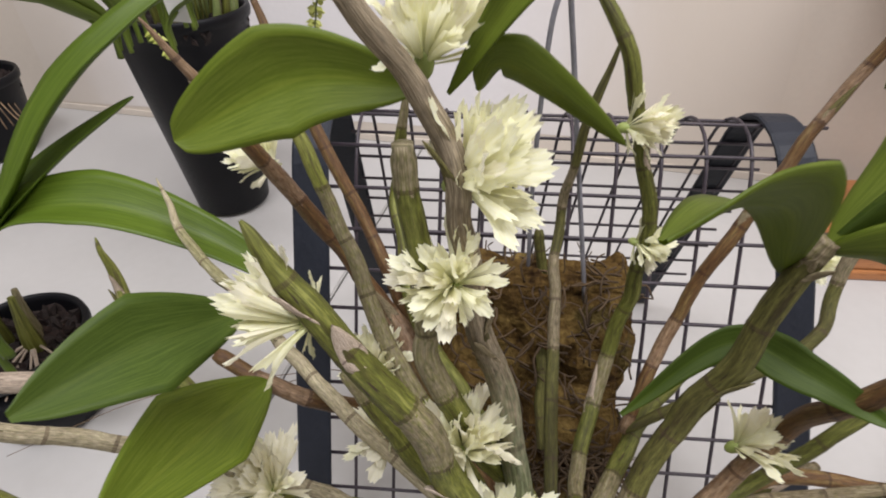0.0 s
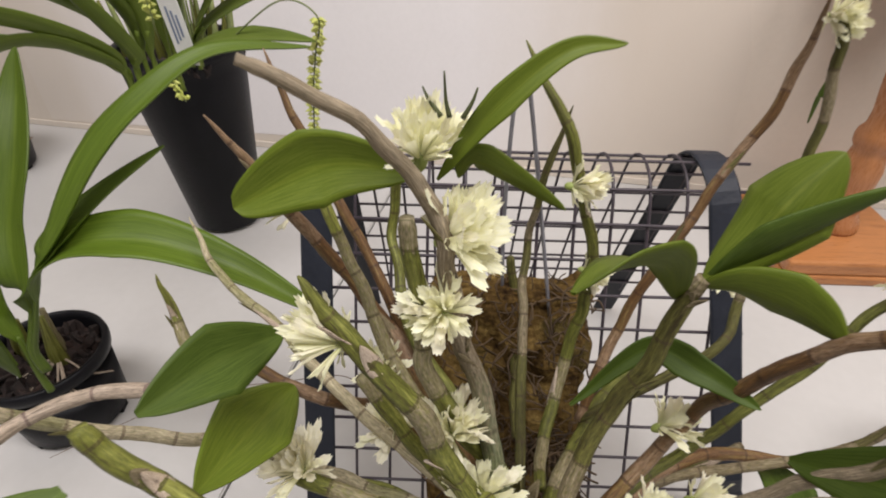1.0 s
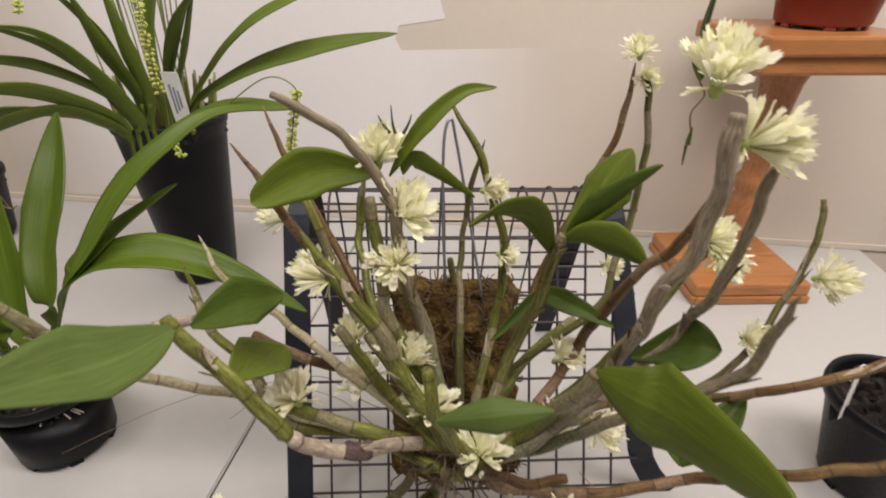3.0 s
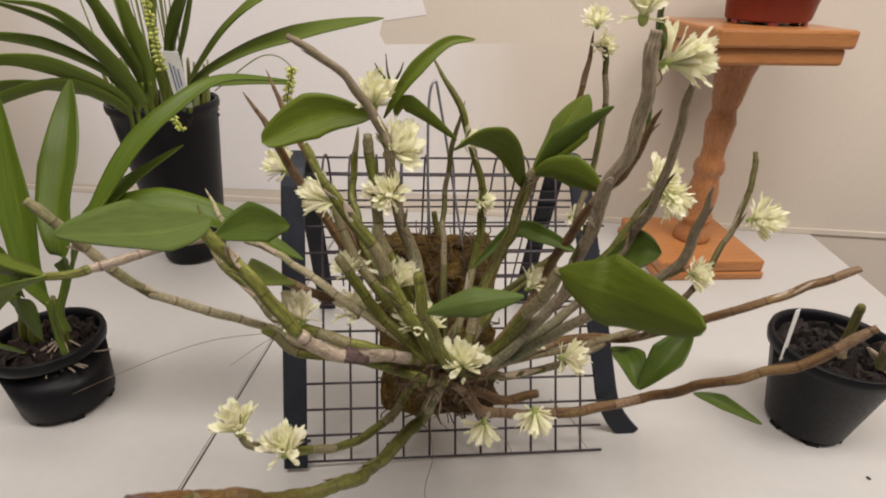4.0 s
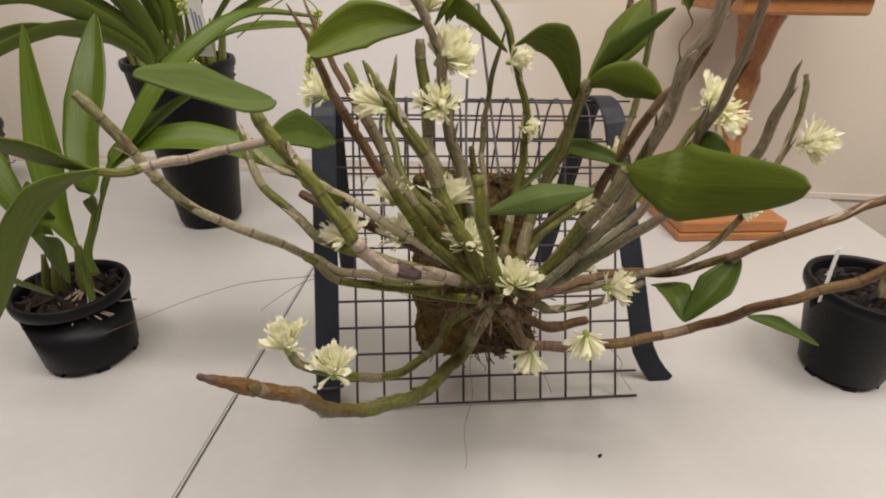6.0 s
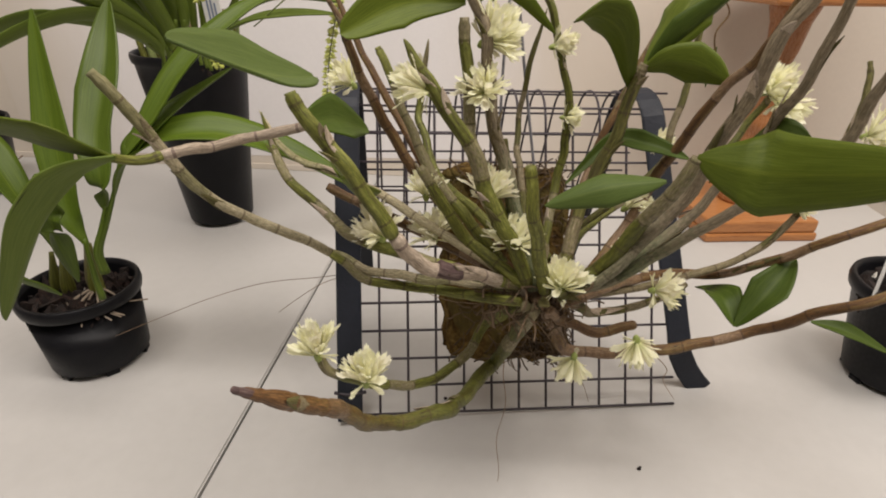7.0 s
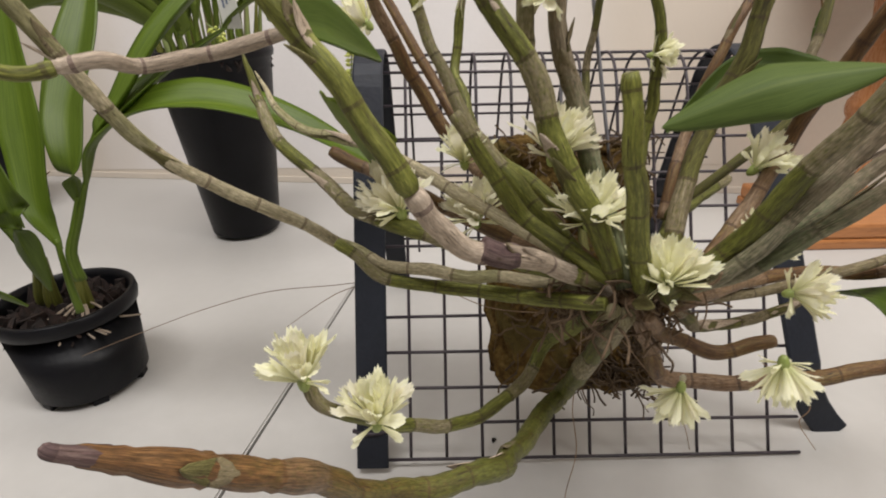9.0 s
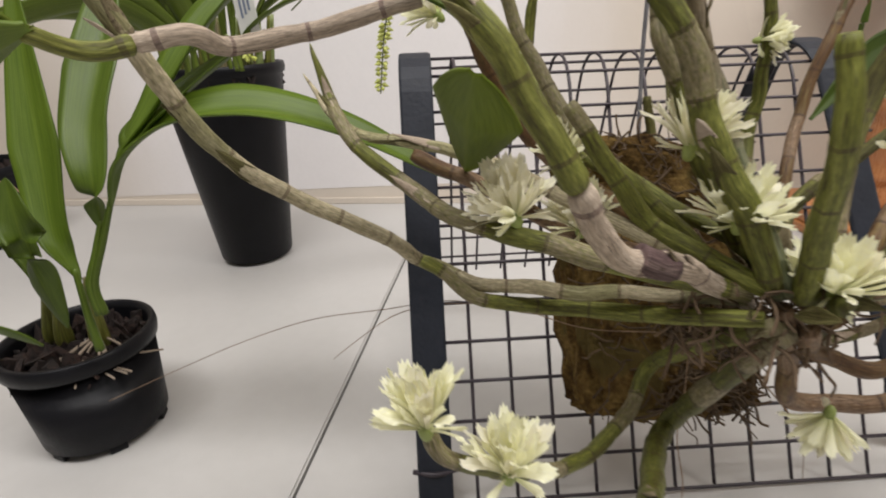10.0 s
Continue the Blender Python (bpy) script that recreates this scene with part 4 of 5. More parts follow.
flower_head((0.072, -0.025, 0.175), (0.2, -0.1, -0.95), 1.05, 12, 1.0, seed=25)
flower_head((-0.145, -0.087, 0.212), (-0.1, 0.08, 1), 1.1, 14, 0.72, seed=26)
flower_head((-0.115, -0.082, 0.188), (0.05, 0.05, 1), 1.1, 14, 0.85, seed=27)
flower_head((0.102, 0.138, 0.464), (-0.2, -0.4, 0.9), 0.85, 9, 0.9, seed=28)
flower_head((0.112, 0.145, 0.442), (0.3, -0.7, 0.2), 0.85, 8, 0.8, seed=29)

# leaves
leaf([(-0.065, 0.035, 0.400), (-0.106, 0.034, 0.399), (-0.146, 0.022, 0.380)], 0.036, LEAF, ORCHID, "broad oval green leaf", across=(-0.25, 0.32, 0.91), shape=0.55, pointed=0.7)
leaf([(-0.056, 0.031, 0.400), (-0.036, 0.029, 0.430), (-0.013, 0.035, 0.451), (0.007, 0.039, 0.454)], 0.0120, LEAF, ORCHID, "pointed upright leaf bent at its tip", across=(0.61, -0.41, -0.68), shape=0.4)
leaf([(-0.048, 0.033, 0.401), (-0.042, 0.032, 0.410), (-0.028, 0.035, 0.403), (-0.004, 0.049, 0.381)], 0.0155, LEAF, ORCHID, "arching narrow leaf", across=(0.1, -0.35, 0.93), shape=0.45, fold=0.3)
leaf([(-0.001, -0.021, 0.395), (0.014, -0.006, 0.398), (0.033, 0.014, 0.385), (0.049, 0.038, 0.348)], 0.028, LEAF, ORCHID, "oval leaf bent down at its tip", across=(0.68, -0.38, 0.63), shape=0.5)
leaf([(0.054, 0.033, 0.365), (0.070, 0.039, 0.387), (0.080, 0.044, 0.405), (0.089, 0.047, 0.419)], 0.036, LEAF, ORCHID, "upright oval leaf of a tuft", across=(-0.52, 0.72, 0.45), fold=0.3, shape=0.5)
leaf([(0.055, 0.034, 0.362), (0.078, 0.035, 0.388), (0.105, 0.035, 0.414)], 0.026, LEAF_SHADED, ORCHID, "upright leaf folded along its rib", roll=-1.0, fold=0.4, shape=0.45)
leaf([(0.054, 0.033, 0.362), (0.069, 0.028, 0.368), (0.087, 0.021, 0.366), (0.102, 0.014, 0.359)], 0.030, LEAF, ORCHID, "short oval leaf of a tuft", across=(0.24, -0.41, 0.88), shape=0.55)
leaf([(0.069, -0.053, 0.331), (0.086, -0.068, 0.331), (0.102, -0.082, 0.334), (0.121, -0.144, 0.358)], 0.047, LEAF, ORCHID, "large broad glossy leaf facing forward", across=(-0.05, 0.40, 0.92), shape=0.55, fold=0.12, pointed=0.8)
leaf([(0.047, -0.078, 0.326), (0.018, -0.080, 0.321), (-0.012, -0.076, 0.308)], 0.020, LEAF_BLUE, ORCHID, "narrow bluish-green leaf", across=(0.59, -0.6, -0.5), shape=0.5)
leaf([(0.012, 0.023, 0.284), (0.044, 0.042, 0.311), (0.068, 0.031, 0.313), (0.092, 0.020, 0.307)], 0.017, LEAF_SHADED, ORCHID, "dark leaf between the canes", roll=0.8, shape=0.55)
leaf([(0.102, 0.003, 0.298), (0.119, -0.026, 0.332), (0.134, -0.036, 0.339)], 0.034, LEAF_SHADED, ORCHID, "dark oval leaf behind the large one", roll=0.8, shape=0.55)
leaf([(0.172, 0.045, 0.155), (0.165, 0.068, 0.171), (0.159, 0.106, 0.155)], 0.033, LEAF_SHADED, ORCHID, "dark green leaf of a low pair", roll=-0.1, shape=0.5, fold=0.35)
leaf([(0.172, 0.045, 0.155), (0.195, 0.056, 0.186), (0.220, 0.079, 0.206)], 0.033, LEAF_SHADED, ORCHID, "dark green leaf of a low pair", roll=0.15, shape=0.5, fold=0.35)
leaf([(0.198, 0.000, 0.195), (0.218, -0.009, 0.195), (0.249, -0.015, 0.182)], 0.014, LEAF_SHADED, ORCHID, "narrow drooping leaf", roll=0.4, shape=0.5)
leaf([(-0.124, -0.102, 0.376), (-0.129, -0.127, 0.382), (-0.138, -0.151, 0.391), (-0.146, -0.174, 0.400)], 0.038, LEAF_BLUE, ORCHID, "broad matt leaf showing its pale underside", roll=-0.5, shape=0.5, fold=0.2)
leaf([(-0.148, -0.060, 0.343), (-0.137, -0.027, 0.337), (-0.127, 0.006, 0.322)], 0.034, LEAF_SHADED, ORCHID, "broad leaf turned back towards the crown", across=(0.5, -0.5, -0.7), shape=0.5)
leaf([(-0.125, -0.071, 0.317), (-0.131, -0.027, 0.294), (-0.138, 0.018, 0.265)], 0.040, LEAF, ORCHID, "short broad leaf cupped round a cane", across=(0.89, -0.24, -0.38), shape=0.45, fold=0.3)
leaf([(-0.228, -0.106, 0.335), (-0.248, -0.111, 0.326), (-0.269, -0.118, 0.306), (-0.288, -0.122, 0.277), (-0.308, -0.125, 0.242)], 0.036, LEAF_HOLED, ORCHID, "long drooping leaf with dark blotches", roll=0.3, shape=0.3, wave=0.05, fold=0.35)
leaf([(-0.230, -0.106, 0.334), (-0.243, -0.108, 0.338), (-0.256, -0.111, 0.343), (-0.275, -0.113, 0.348), (-0.297, -0.113, 0.348)], 0.044, LEAF, ORCHID, "broad leaf spreading outward", roll=0.5, shape=0.5)

# tangle of short roots and dead bracts where the canes meet
def crown_tangle():
    rnd = random.Random(21)
    verts, faces = [], []
    for k in range(150):
        a, r = rnd.uniform(0, 6.283), 0.030 * math.sqrt(rnd.random())
        p = CROWN + Vector((r * math.cos(a) * 1.3, 0.012 + 0.6 * r * math.sin(a), rnd.uniform(-0.030, 0.006)))
        d = Vector((rnd.uniform(-1, 1), rnd.uniform(-0.7, 0.5), rnd.uniform(-1, 0.3))).normalized()
        q = [p]
        for _ in range(3):
            d = (d + 0.8 * Vector((rnd.uniform(-1, 1), rnd.uniform(-0.6, 0.5), rnd.uniform(-1, 0.5)))).normalized()
            q.append(q[-1] + d * rnd.uniform(0.004, 0.010))
        line = spline(q, 3)
        v, f, _ = tube(line, [rnd.uniform(0.0004, 0.0009)] * len(line), 4)
        o = len(verts)
        verts += v
        faces += [tuple(c + o for c in g) for g in f]
    tagged(mesh_object("root_tangle", verts, faces, ROOT, ORCHID, "tangle of short brown roots at the crown"), kind="stuff")
    for k in range(12):
        a = rnd.uniform(0, 6.283)
        p = CROWN + Vector((0.016 * math.cos(a), 0.008 + 0.012 * math.sin(a), rnd.uniform(-0.01, 0.004)))
        d = Vector((math.cos(a), 0.6 * math.sin(a) - 0.3, rnd.uniform(0.3, 1.2))).normalized()
        leaf([p, p + d * 0.012, p + d * 0.024 + Vector((0, 0, rnd.uniform(-0.004, 0.002)))], rnd.uniform(0.006, 0.010), CANE_TAN, ORCHID, "", "dead_bract", roll=rnd.uniform(-1, 1), fold=0.6, rows=5, cols=4, wave=0.2, thick=0.0003)
    for dx, dz in ((-0.012, 0.012), (-0.004, 0.018), (0.008, 0.013)):
        rod("withered_petal", [(-0.049 + dx * 0.4, 0.028, 0.428), (-0.049 + dx * 0.8, 0.029, 0.434), (-0.049 + dx, 0.030, 0.426 + dz)], 0.0011, TIP, ORCHID, "dark withered petal", steps=4, seg=6, tip=0.3)


crown_tangle()

# long thin roots trailing from the block
def aerial_root(pts):
    rod("aerial_root", pts, 0.00042, ROOT, ORCHID, "thin dry aerial root", steps=10, seg=5, tip=0.6)


aerial_root([(-0.043, 0.051, 0.168), (-0.103, 0.085, 0.148), (-0.163, 0.128, 0.133), (-0.215, 0.112, 0.133), (-0.263, 0.092, 0.135), (-0.306, 0.068, 0.130), (-0.342, 0.040, 0.124), (-0.373, 0.012, 0.119)])
aerial_root([(-0.190, 0.117, 0.133), (-0.210, 0.108, 0.128), (-0.230, 0.095, 0.118), (-0.248, 0.083, 0.107)])
aerial_root([(-0.018, 0.041, 0.168), (-0.018, 0.034, 0.130), (-0.020, 0.029, 0.099), (-0.016, 0.019, 0.070), (-0.022, 0.005, 0.040), (-0.018, -0.007, 0.011), (-0.021, -0.010, -0.019)])
aerial_root([(0.004, 0.021, 0.161), (0.039, 0.016, 0.118), (0.054, 0.035, 0.085), (0.064, 0.046, 0.056)])
aerial_root([(0.093, 0.042, 0.137), (0.118, 0.029, 0.119), (0.127, 0.047, 0.088), (0.140, 0.044, 0.069)])
aerial_root([(-0.042, 0.016, 0.179), (-0.077, 0.038, 0.167), (-0.120, 0.070, 0.162), (-0.164, 0.093, 0.150)])
rod("hanging_hook", [(0.001, 0.133, 0.238), (-0.017, 0.142, 0.334), (-0.027, 0.139, 0.391), (-0.031, 0.137, 0.408), (-0.036, 0.134, 0.390), (-0.037, 0.137, 0.315), (-0.034, 0.138, 0.239)],
    0.0014, BARE_WIRE, ORCHID, "bent grey wire hook", steps=8, seg=6)


# ---- potted plants ----
def pot_parts(parent, r_top, r_bot, h, fill, mat=POT, rim=0.006, feet=True):
    """Plastic pot with a rolled rim, a wall of real thickness and a mix inside."""
    w = 0.0022
    prof = [(r_bot * 0.3, 0.004), (r_bot * 0.93, 0.004), (r_bot, 0.007), (r_bot + (r_top - r_bot) * 0.9, h * 0.88), (r_top - 0.001, h - rim * 2.2), (r_top + 0.0018, h - rim * 2),
            (r_top + 0.0030, h - rim), (r_top + 0.0022, h - 0.0008), (r_top + 0.0008, h), (r_top - w, h - 0.0006), (r_top - w - 0.001, h - rim), (r_top - w - 0.004, h - 0.02), (r_bot * 0.98, 0.012), (r_bot * 0.2, 0.010)]
    v, f = lathe(prof, 64)
    mesh_object("pot_body", v, f, mat, parent)
    if feet:
        for k in range(6):
            a = k * math.pi / 3 + 0.3
            bm = box_bm(0.012, 0.006, 0.006, (0, 0, 0.003), 0.0012)
            ob = part("pot_foot", bm, mat, parent)
            ob.matrix_basis = pose(r_bot * 0.9 * math.cos(a), r_bot * 0.9 * math.sin(a), 0, 0, 0, math.degrees(a) + 90)
    rf = r_bot + (r_top - r_bot) * fill / h - 0.003
    rnd = random.Random(round(r_top * 1e4) + round(h * 1e4))
    verts, faces = lathe([(0.001, fill - 0.004), (rf * 0.5, fill - 0.003), (rf, fill - 0.006)], 32)
    mesh_object("potting_mix", verts, faces, BARK, parent, "dark bark potting mix")
    verts, faces, grit, gfaces = [], [], [], []
    for k in range(260):
        a, q = rnd.uniform(0, 6.283), rf * math.sqrt(rnd.random()) * 0.96
        s = rnd.choice((0.0028, 0.004, 0.0055, 0.008, 0.011)) * rnd.uniform(0.8, 1.2) * min(1.0, r_top / 0.065)
        bm = bmesh.new()
        bmesh.ops.create_icosphere(bm, subdivisions=1, radius=s)
        turn = Euler((rnd.uniform(0, 6), rnd.uniform(0, 6), rnd.uniform(0, 6))).to_matrix()
        white = rnd.random() < 0.04
        for vt in bm.verts:
            vt.co = turn @ Vector((vt.co.x * 1.5, vt.co.y * 0.8, vt.co.z * 0.42)) * (1 + 0.7 * noise.noise(vt.co * 260 + Vector((k, 0, 0)))) * (0.55 if white else 1) + Vector((q * math.cos(a), q * math.sin(a), fill - 0.003 + rnd.uniform(-0.001, 0.003)))
        bm.verts.index_update()
        tgt, tf = (grit, gfaces) if white else (verts, faces)
        o = len(tgt)
        tgt += [vt.co.copy() for vt in bm.verts]
        tf += [tuple(vt.index + o for vt in fc.verts) for fc in bm.faces]
        bm.free()
    tagged(mesh_object("bark_mulch", verts, faces, BARK, parent, smooth=False), kind="stuff")
    if grit:
        tagged(mesh_object("white_grit", grit, gfaces, PERLITE, parent, smooth=False), kind="stuff")


def plant_tag(parent, at, h=0.05, w=0.018, bars=True):
    """A plastic label with unreadable lines of writing."""
    t = part("plant_tag", box_bm(w, 0.0008, h, (0, 0, h / 2), 0.0003), TAG, parent, "white plastic plant tag")
    t.matrix_basis = at
    if bars:
        for k in range(3):
            ob = part("ink_line", box_bm(0.002, 0.0004, h * (0.5 - 0.1 * k), (-0.004 + 0.004 * k, -0.0006, h * 0.55)), INK, t)
    return t


def wedge_pot():
    t = thing("potted_orchid", (-0.4207, 0.1004, 0), "broad-leaved orchid in a small black plastic pot", "potted plant")
    pot_parts(t, 0.0500, 0.044, 0.0850, 0.072)
    rnd = random.Random(3)
    for x, y, h, r in ((0.018, 0.0, 0.060, 0.0068), (0.005, 0.012, 0.055, 0.0062), (-0.012, 0.0, 0.050, 0.0062), (-0.028, 0.005, 0.045, 0.0056)):
        v, f, u = tube(spline([(x, y, 0.068), (x + 0.001, y, 0.068 + h * 0.4), (x + 0.004, y + 0.003, 0.068 + h)], 6), [r * q for q in (0.7, 0.85, 0.97, 1, 1, 0.97, 0.9, 0.8, 0.7, 0.6, 0.5, 0.42, 0.36)], 12)
        mesh_object("pseudobulb", v, f, CANE_GREEN, t, "plump green pseudobulb", u)
    # broad blades on thin stalks, leaning up and back
    base = Vector((0.4207, -0.1004, 0))
    def broad_blade(pts, w, roll, say):
        leaf([Vector(p) + base for p in pts], w, BLADE, t, say, roll=roll, shape=0.55, fold=0.3)

    broad_blade([(-0.338, 0.065, 0.180), (-0.336, 0.066, 0.209), (-0.342, 0.082, 0.238), (-0.345, 0.110, 0.275), (-0.350, 0.135, 0.305), (-0.352, 0.152, 0.330)], 0.035, 0.0, "tall upright blade")
    broad_blade([(-0.328, 0.065, 0.193), (-0.312, 0.067, 0.223), (-0.296, 0.078, 0.246), (-0.274, 0.101, 0.283), (-0.249, 0.126, 0.311), (-0.218, 0.159, 0.332), (-0.170, 0.195, 0.328)], 0.034, 0.15, "long blade arching over")
    broad_blade([(-0.328, 0.065, 0.193), (-0.312, 0.067, 0.223), (-0.301, 0.079, 0.238), (-0.278, 0.104, 0.260), (-0.246, 0.129, 0.283)], 0.029, 0.1, "short pointed blade")
    broad_blade([(-0.328, 0.065, 0.193), (-0.312, 0.067, 0.223), (-0.284, 0.076, 0.241), (-0.240, 0.084, 0.244), (-0.188, 0.086, 0.230), (-0.133, 0.085, 0.202)], 0.037, 0.35, "long broad blade spreading sideways")
    broad_blade([(-0.362, 0.062, 0.148), (-0.371, 0.064, 0.175), (-0.378, 0.079, 0.217), (-0.384, 0.096, 0.267), (-0.388, 0.113, 0.324)], 0.029, 0.0, "tall upright blade")
    broad_blade([(-0.373, 0.053, 0.120), (-0.370, 0.046, 0.156), (-0.371, 0.045, 0.192), (-0.374, 0.051, 0.216)], 0.024, 0.0, "young broad blade")
    broad_blade([(-0.377, 0.037, 0.117), (-0.390, 0.020, 0.141), (-0.414, 0.007, 0.161), (-0.429, -0.016, 0.171)], 0.027, 0.3, "low spreading blade")
    broad_blade([(-0.382, 0.060, 0.122), (-0.401, 0.058, 0.187), (-0.430, 0.066, 0.242), (-0.458, 0.061, 0.277)], 0.032, 0.2, "blade leaning outward")
    for a, b in (((-0.352, 0.058, 0.147), (-0.337, 0.065, 0.186)), ((-0.350, 0.059, 0.147), (-0.326, 0.065, 0.199)), ((-0.362, 0.059, 0.120), (-0.363, 0.062, 0.156))):
        a, b = Vector(a) + base, Vector(b) + base
        rod("leaf_stalk", [a - Vector((0, 0, 0.02)), a, a.lerp(b, 0.5), b], 0.003, BLADE, t, steps=5, seg=8, tip=0.55)
    for k in range(9):
        a = rnd.uniform(-2.6, 0.4)
        p = Vector((0.018, 0.0, 0.083))
        q = [p, p + Vector((0.012 * math.cos(a), 0.012 * math.sin(a), -0.004)), p + Vector((0.028 * math.cos(a), 0.028 * math.sin(a), -0.012)), p + Vector((0.045 * math.cos(a + 0.2), 0.045 * math.sin(a + 0.2), -0.014))]
        rod("root", q, 0.0012, CANE_PALE, t, steps=5, seg=5, tip=0.6)
    return t


def bead_spike(parent, points, n, first=0.25):
    """A hanging chain of tiny yellow-green flowers."""
    line = spline(points, 10)
    rod("spike_stem", points, 0.0007, STALK, parent, steps=10, seg=5)
    rnd = random.Random(n)
    verts, faces = [], []
    for k in range(n):
        u = first + (1 - first) * k / n
        c = line[min(int(u * (len(line) - 1)), len(line) - 1)]
        for sgn in (-1, 1):
            d = Vector((sgn * rnd.uniform(0.6, 1), rnd.uniform(-0.8, 0.4), rnd.uniform(-0.5, 0.2))).normalized()
            s = Vector((-d.z, 0.2, d.x)).normalized() * 0.0022
            o = len(verts)
            e = d.cross(s).normalized() * 0.0012
            tip = c + d * rnd.uniform(0.005, 0.008)
            m = c + d * 0.003
            verts += [c, m + s, m + e, m - s, m - e, tip]
            faces += [(o, o + 1, o + 2), (o, o + 2, o + 3), (o, o + 3, o + 4), (o, o + 4, o + 1), (o + 5, o + 2, o + 1), (o + 5, o + 3, o + 2), (o + 5, o + 4, o + 3), (o + 5, o + 1, o + 4)]
    tagged(mesh_object("bead_flower_chain", verts, faces, SPIKE, parent, "chain of tiny yellow-green flowers", smooth=False), kind="stuff")


def grassy_pot():
    t = thing("potted_orchid", (-0.4549, 0.4354, 0), "grassy-leaved orchid in a tall black plastic pot with hanging flower chains", "potted plant")
    pot_parts(t, 0.0725, 0.0463, 0.2499, 0.232, feet=False)
    rnd = random.Random(11)
    for k in range(26):
        a, q = rnd.uniform(0, 6.28), 0.06 * math.sqrt(rnd.random())
        x, y = q * math.cos(a), q * math.sin(a)
        v, f, u = tube(spline([(x, y, 0.225), (x * 1.15, y * 1.1, 0.259), (x * 1.3, y * 1.2, 0.301)], 5), [0.0030, 0.0042, 0.0048, 0.0046, 0.0042, 0.0036, 0.0030, 0.0026, 0.0022, 0.0019, 0.0016], 8)
        mesh_object("pseudobulb", v, f, CANE_GREEN if k % 3 else STALK, t, "", u)
    base = Vector((0.4549, -0.4354, 0))
    def blade(pts, w):
        pts = [Vector(p) + base for p in pts]
        rod("leaf_stalk", [pts[0] - Vector((0, 0, 0.02)), pts[0], pts[0].lerp(pts[1], 0.9)], 0.0022, GRASS, t, steps=5, seg=6)
        leaf(pts, 1.3 * w, GRASS, t, "long grassy blade", roll=rnd.uniform(0.1, 0.6), shape=0.66, fold=0.22, rows=8, cols=4)

    blade([(-0.344, 0.314, 0.283), (-0.328, 0.315, 0.303), (-0.258, 0.315, 0.338), (-0.180, 0.317, 0.360), (-0.105, 0.318, 0.374)], 0.024)
    blade([(-0.351, 0.291, 0.270), (-0.333, 0.288, 0.287), (-0.289, 0.275, 0.305), (-0.240, 0.265, 0.312), (-0.193, 0.253, 0.314)], 0.017)
    blade([(-0.345, 0.318, 0.284), (-0.334, 0.313, 0.303), (-0.286, 0.315, 0.357), (-0.233, 0.308, 0.392), (-0.172, 0.315, 0.417)], 0.018)
    blade([(-0.353, 0.316, 0.284), (-0.345, 0.308, 0.315), (-0.322, 0.305, 0.363), (-0.297, 0.303, 0.426)], 0.016)
    blade([(-0.394, 0.289, 0.268), (-0.386, 0.285, 0.282), (-0.388, 0.248, 0.336), (-0.405, 0.217, 0.379), (-0.432, 0.190, 0.390)], 0.024)
    blade([(-0.397, 0.279, 0.266), (-0.400, 0.269, 0.287), (-0.414, 0.226, 0.319), (-0.437, 0.182, 0.337), (-0.488, 0.153, 0.329)], 0.030)
    blade([(-0.398, 0.279, 0.266), (-0.402, 0.266, 0.282), (-0.423, 0.226, 0.308), (-0.457, 0.183, 0.300), (-0.507, 0.146, 0.271)], 0.026)
    blade([(-0.390, 0.299, 0.274), (-0.381, 0.292, 0.305), (-0.385, 0.263, 0.360), (-0.390, 0.246, 0.413)], 0.016)
    blade([(-0.382, 0.301, 0.274), (-0.372, 0.294, 0.305), (-0.369, 0.277, 0.354), (-0.368, 0.262, 0.417)], 0.014)
    blade([(-0.403, 0.300, 0.270), (-0.411, 0.287, 0.314), (-0.439, 0.258, 0.362), (-0.485, 0.232, 0.388)], 0.026)
    blade([(-0.409, 0.307, 0.272), (-0.426, 0.297, 0.308), (-0.471, 0.270, 0.340), (-0.533, 0.241, 0.354)], 0.026)
    blade([(-0.406, 0.290, 0.269), (-0.426, 0.263, 0.292), (-0.480, 0.220, 0.305), (-0.552, 0.192, 0.281)], 0.024)
    blade([(-0.392, 0.312, 0.272), (-0.402, 0.298, 0.342), (-0.417, 0.275, 0.398), (-0.457, 0.260, 0.442)], 0.022)
    blade([(-0.376, 0.317, 0.271), (-0.366, 0.308, 0.343), (-0.348, 0.303, 0.410), (-0.324, 0.284, 0.466)], 0.018)
    blade([(-0.366, 0.310, 0.269), (-0.349, 0.305, 0.332), (-0.309, 0.287, 0.392), (-0.263, 0.293, 0.440)], 0.018)
    for k in range(24):
        x, y = rnd.uniform(-0.05, 0.05), rnd.uniform(-0.04, 0.04)
        rod("flower_stalk", [(x, y, 0.24), (x * 1.3, y * 1.2, 0.38), (x * 1.8, y * 1.3, 0.53)], 0.0011, STALK, t, steps=5, seg=5, tip=0.7)
    bead_spike(t, [(0.109, -0.157, 0.438), (0.119, -0.172, 0.403), (0.121, -0.176, 0.363), (0.122, -0.177, 0.319)], 40)
    bead_spike(t, [(0.047, -0.185, 0.459), (0.026, -0.189, 0.430), (0.027, -0.208, 0.395)], 24)
    bead_spike(t, [(0.165, -0.156, 0.298), (0.232, -0.174, 0.339), (0.262, -0.175, 0.330), (0.255, -0.172, 0.302), (0.246, -0.168, 0.269), (0.238, -0.163, 0.227)], 46, 0.42)
    bead_spike(t, [(0.114, -0.180, 0.282), (0.125, -0.183, 0.276), (0.132, -0.184, 0.267), (0.137, -0.187, 0.259)], 9)
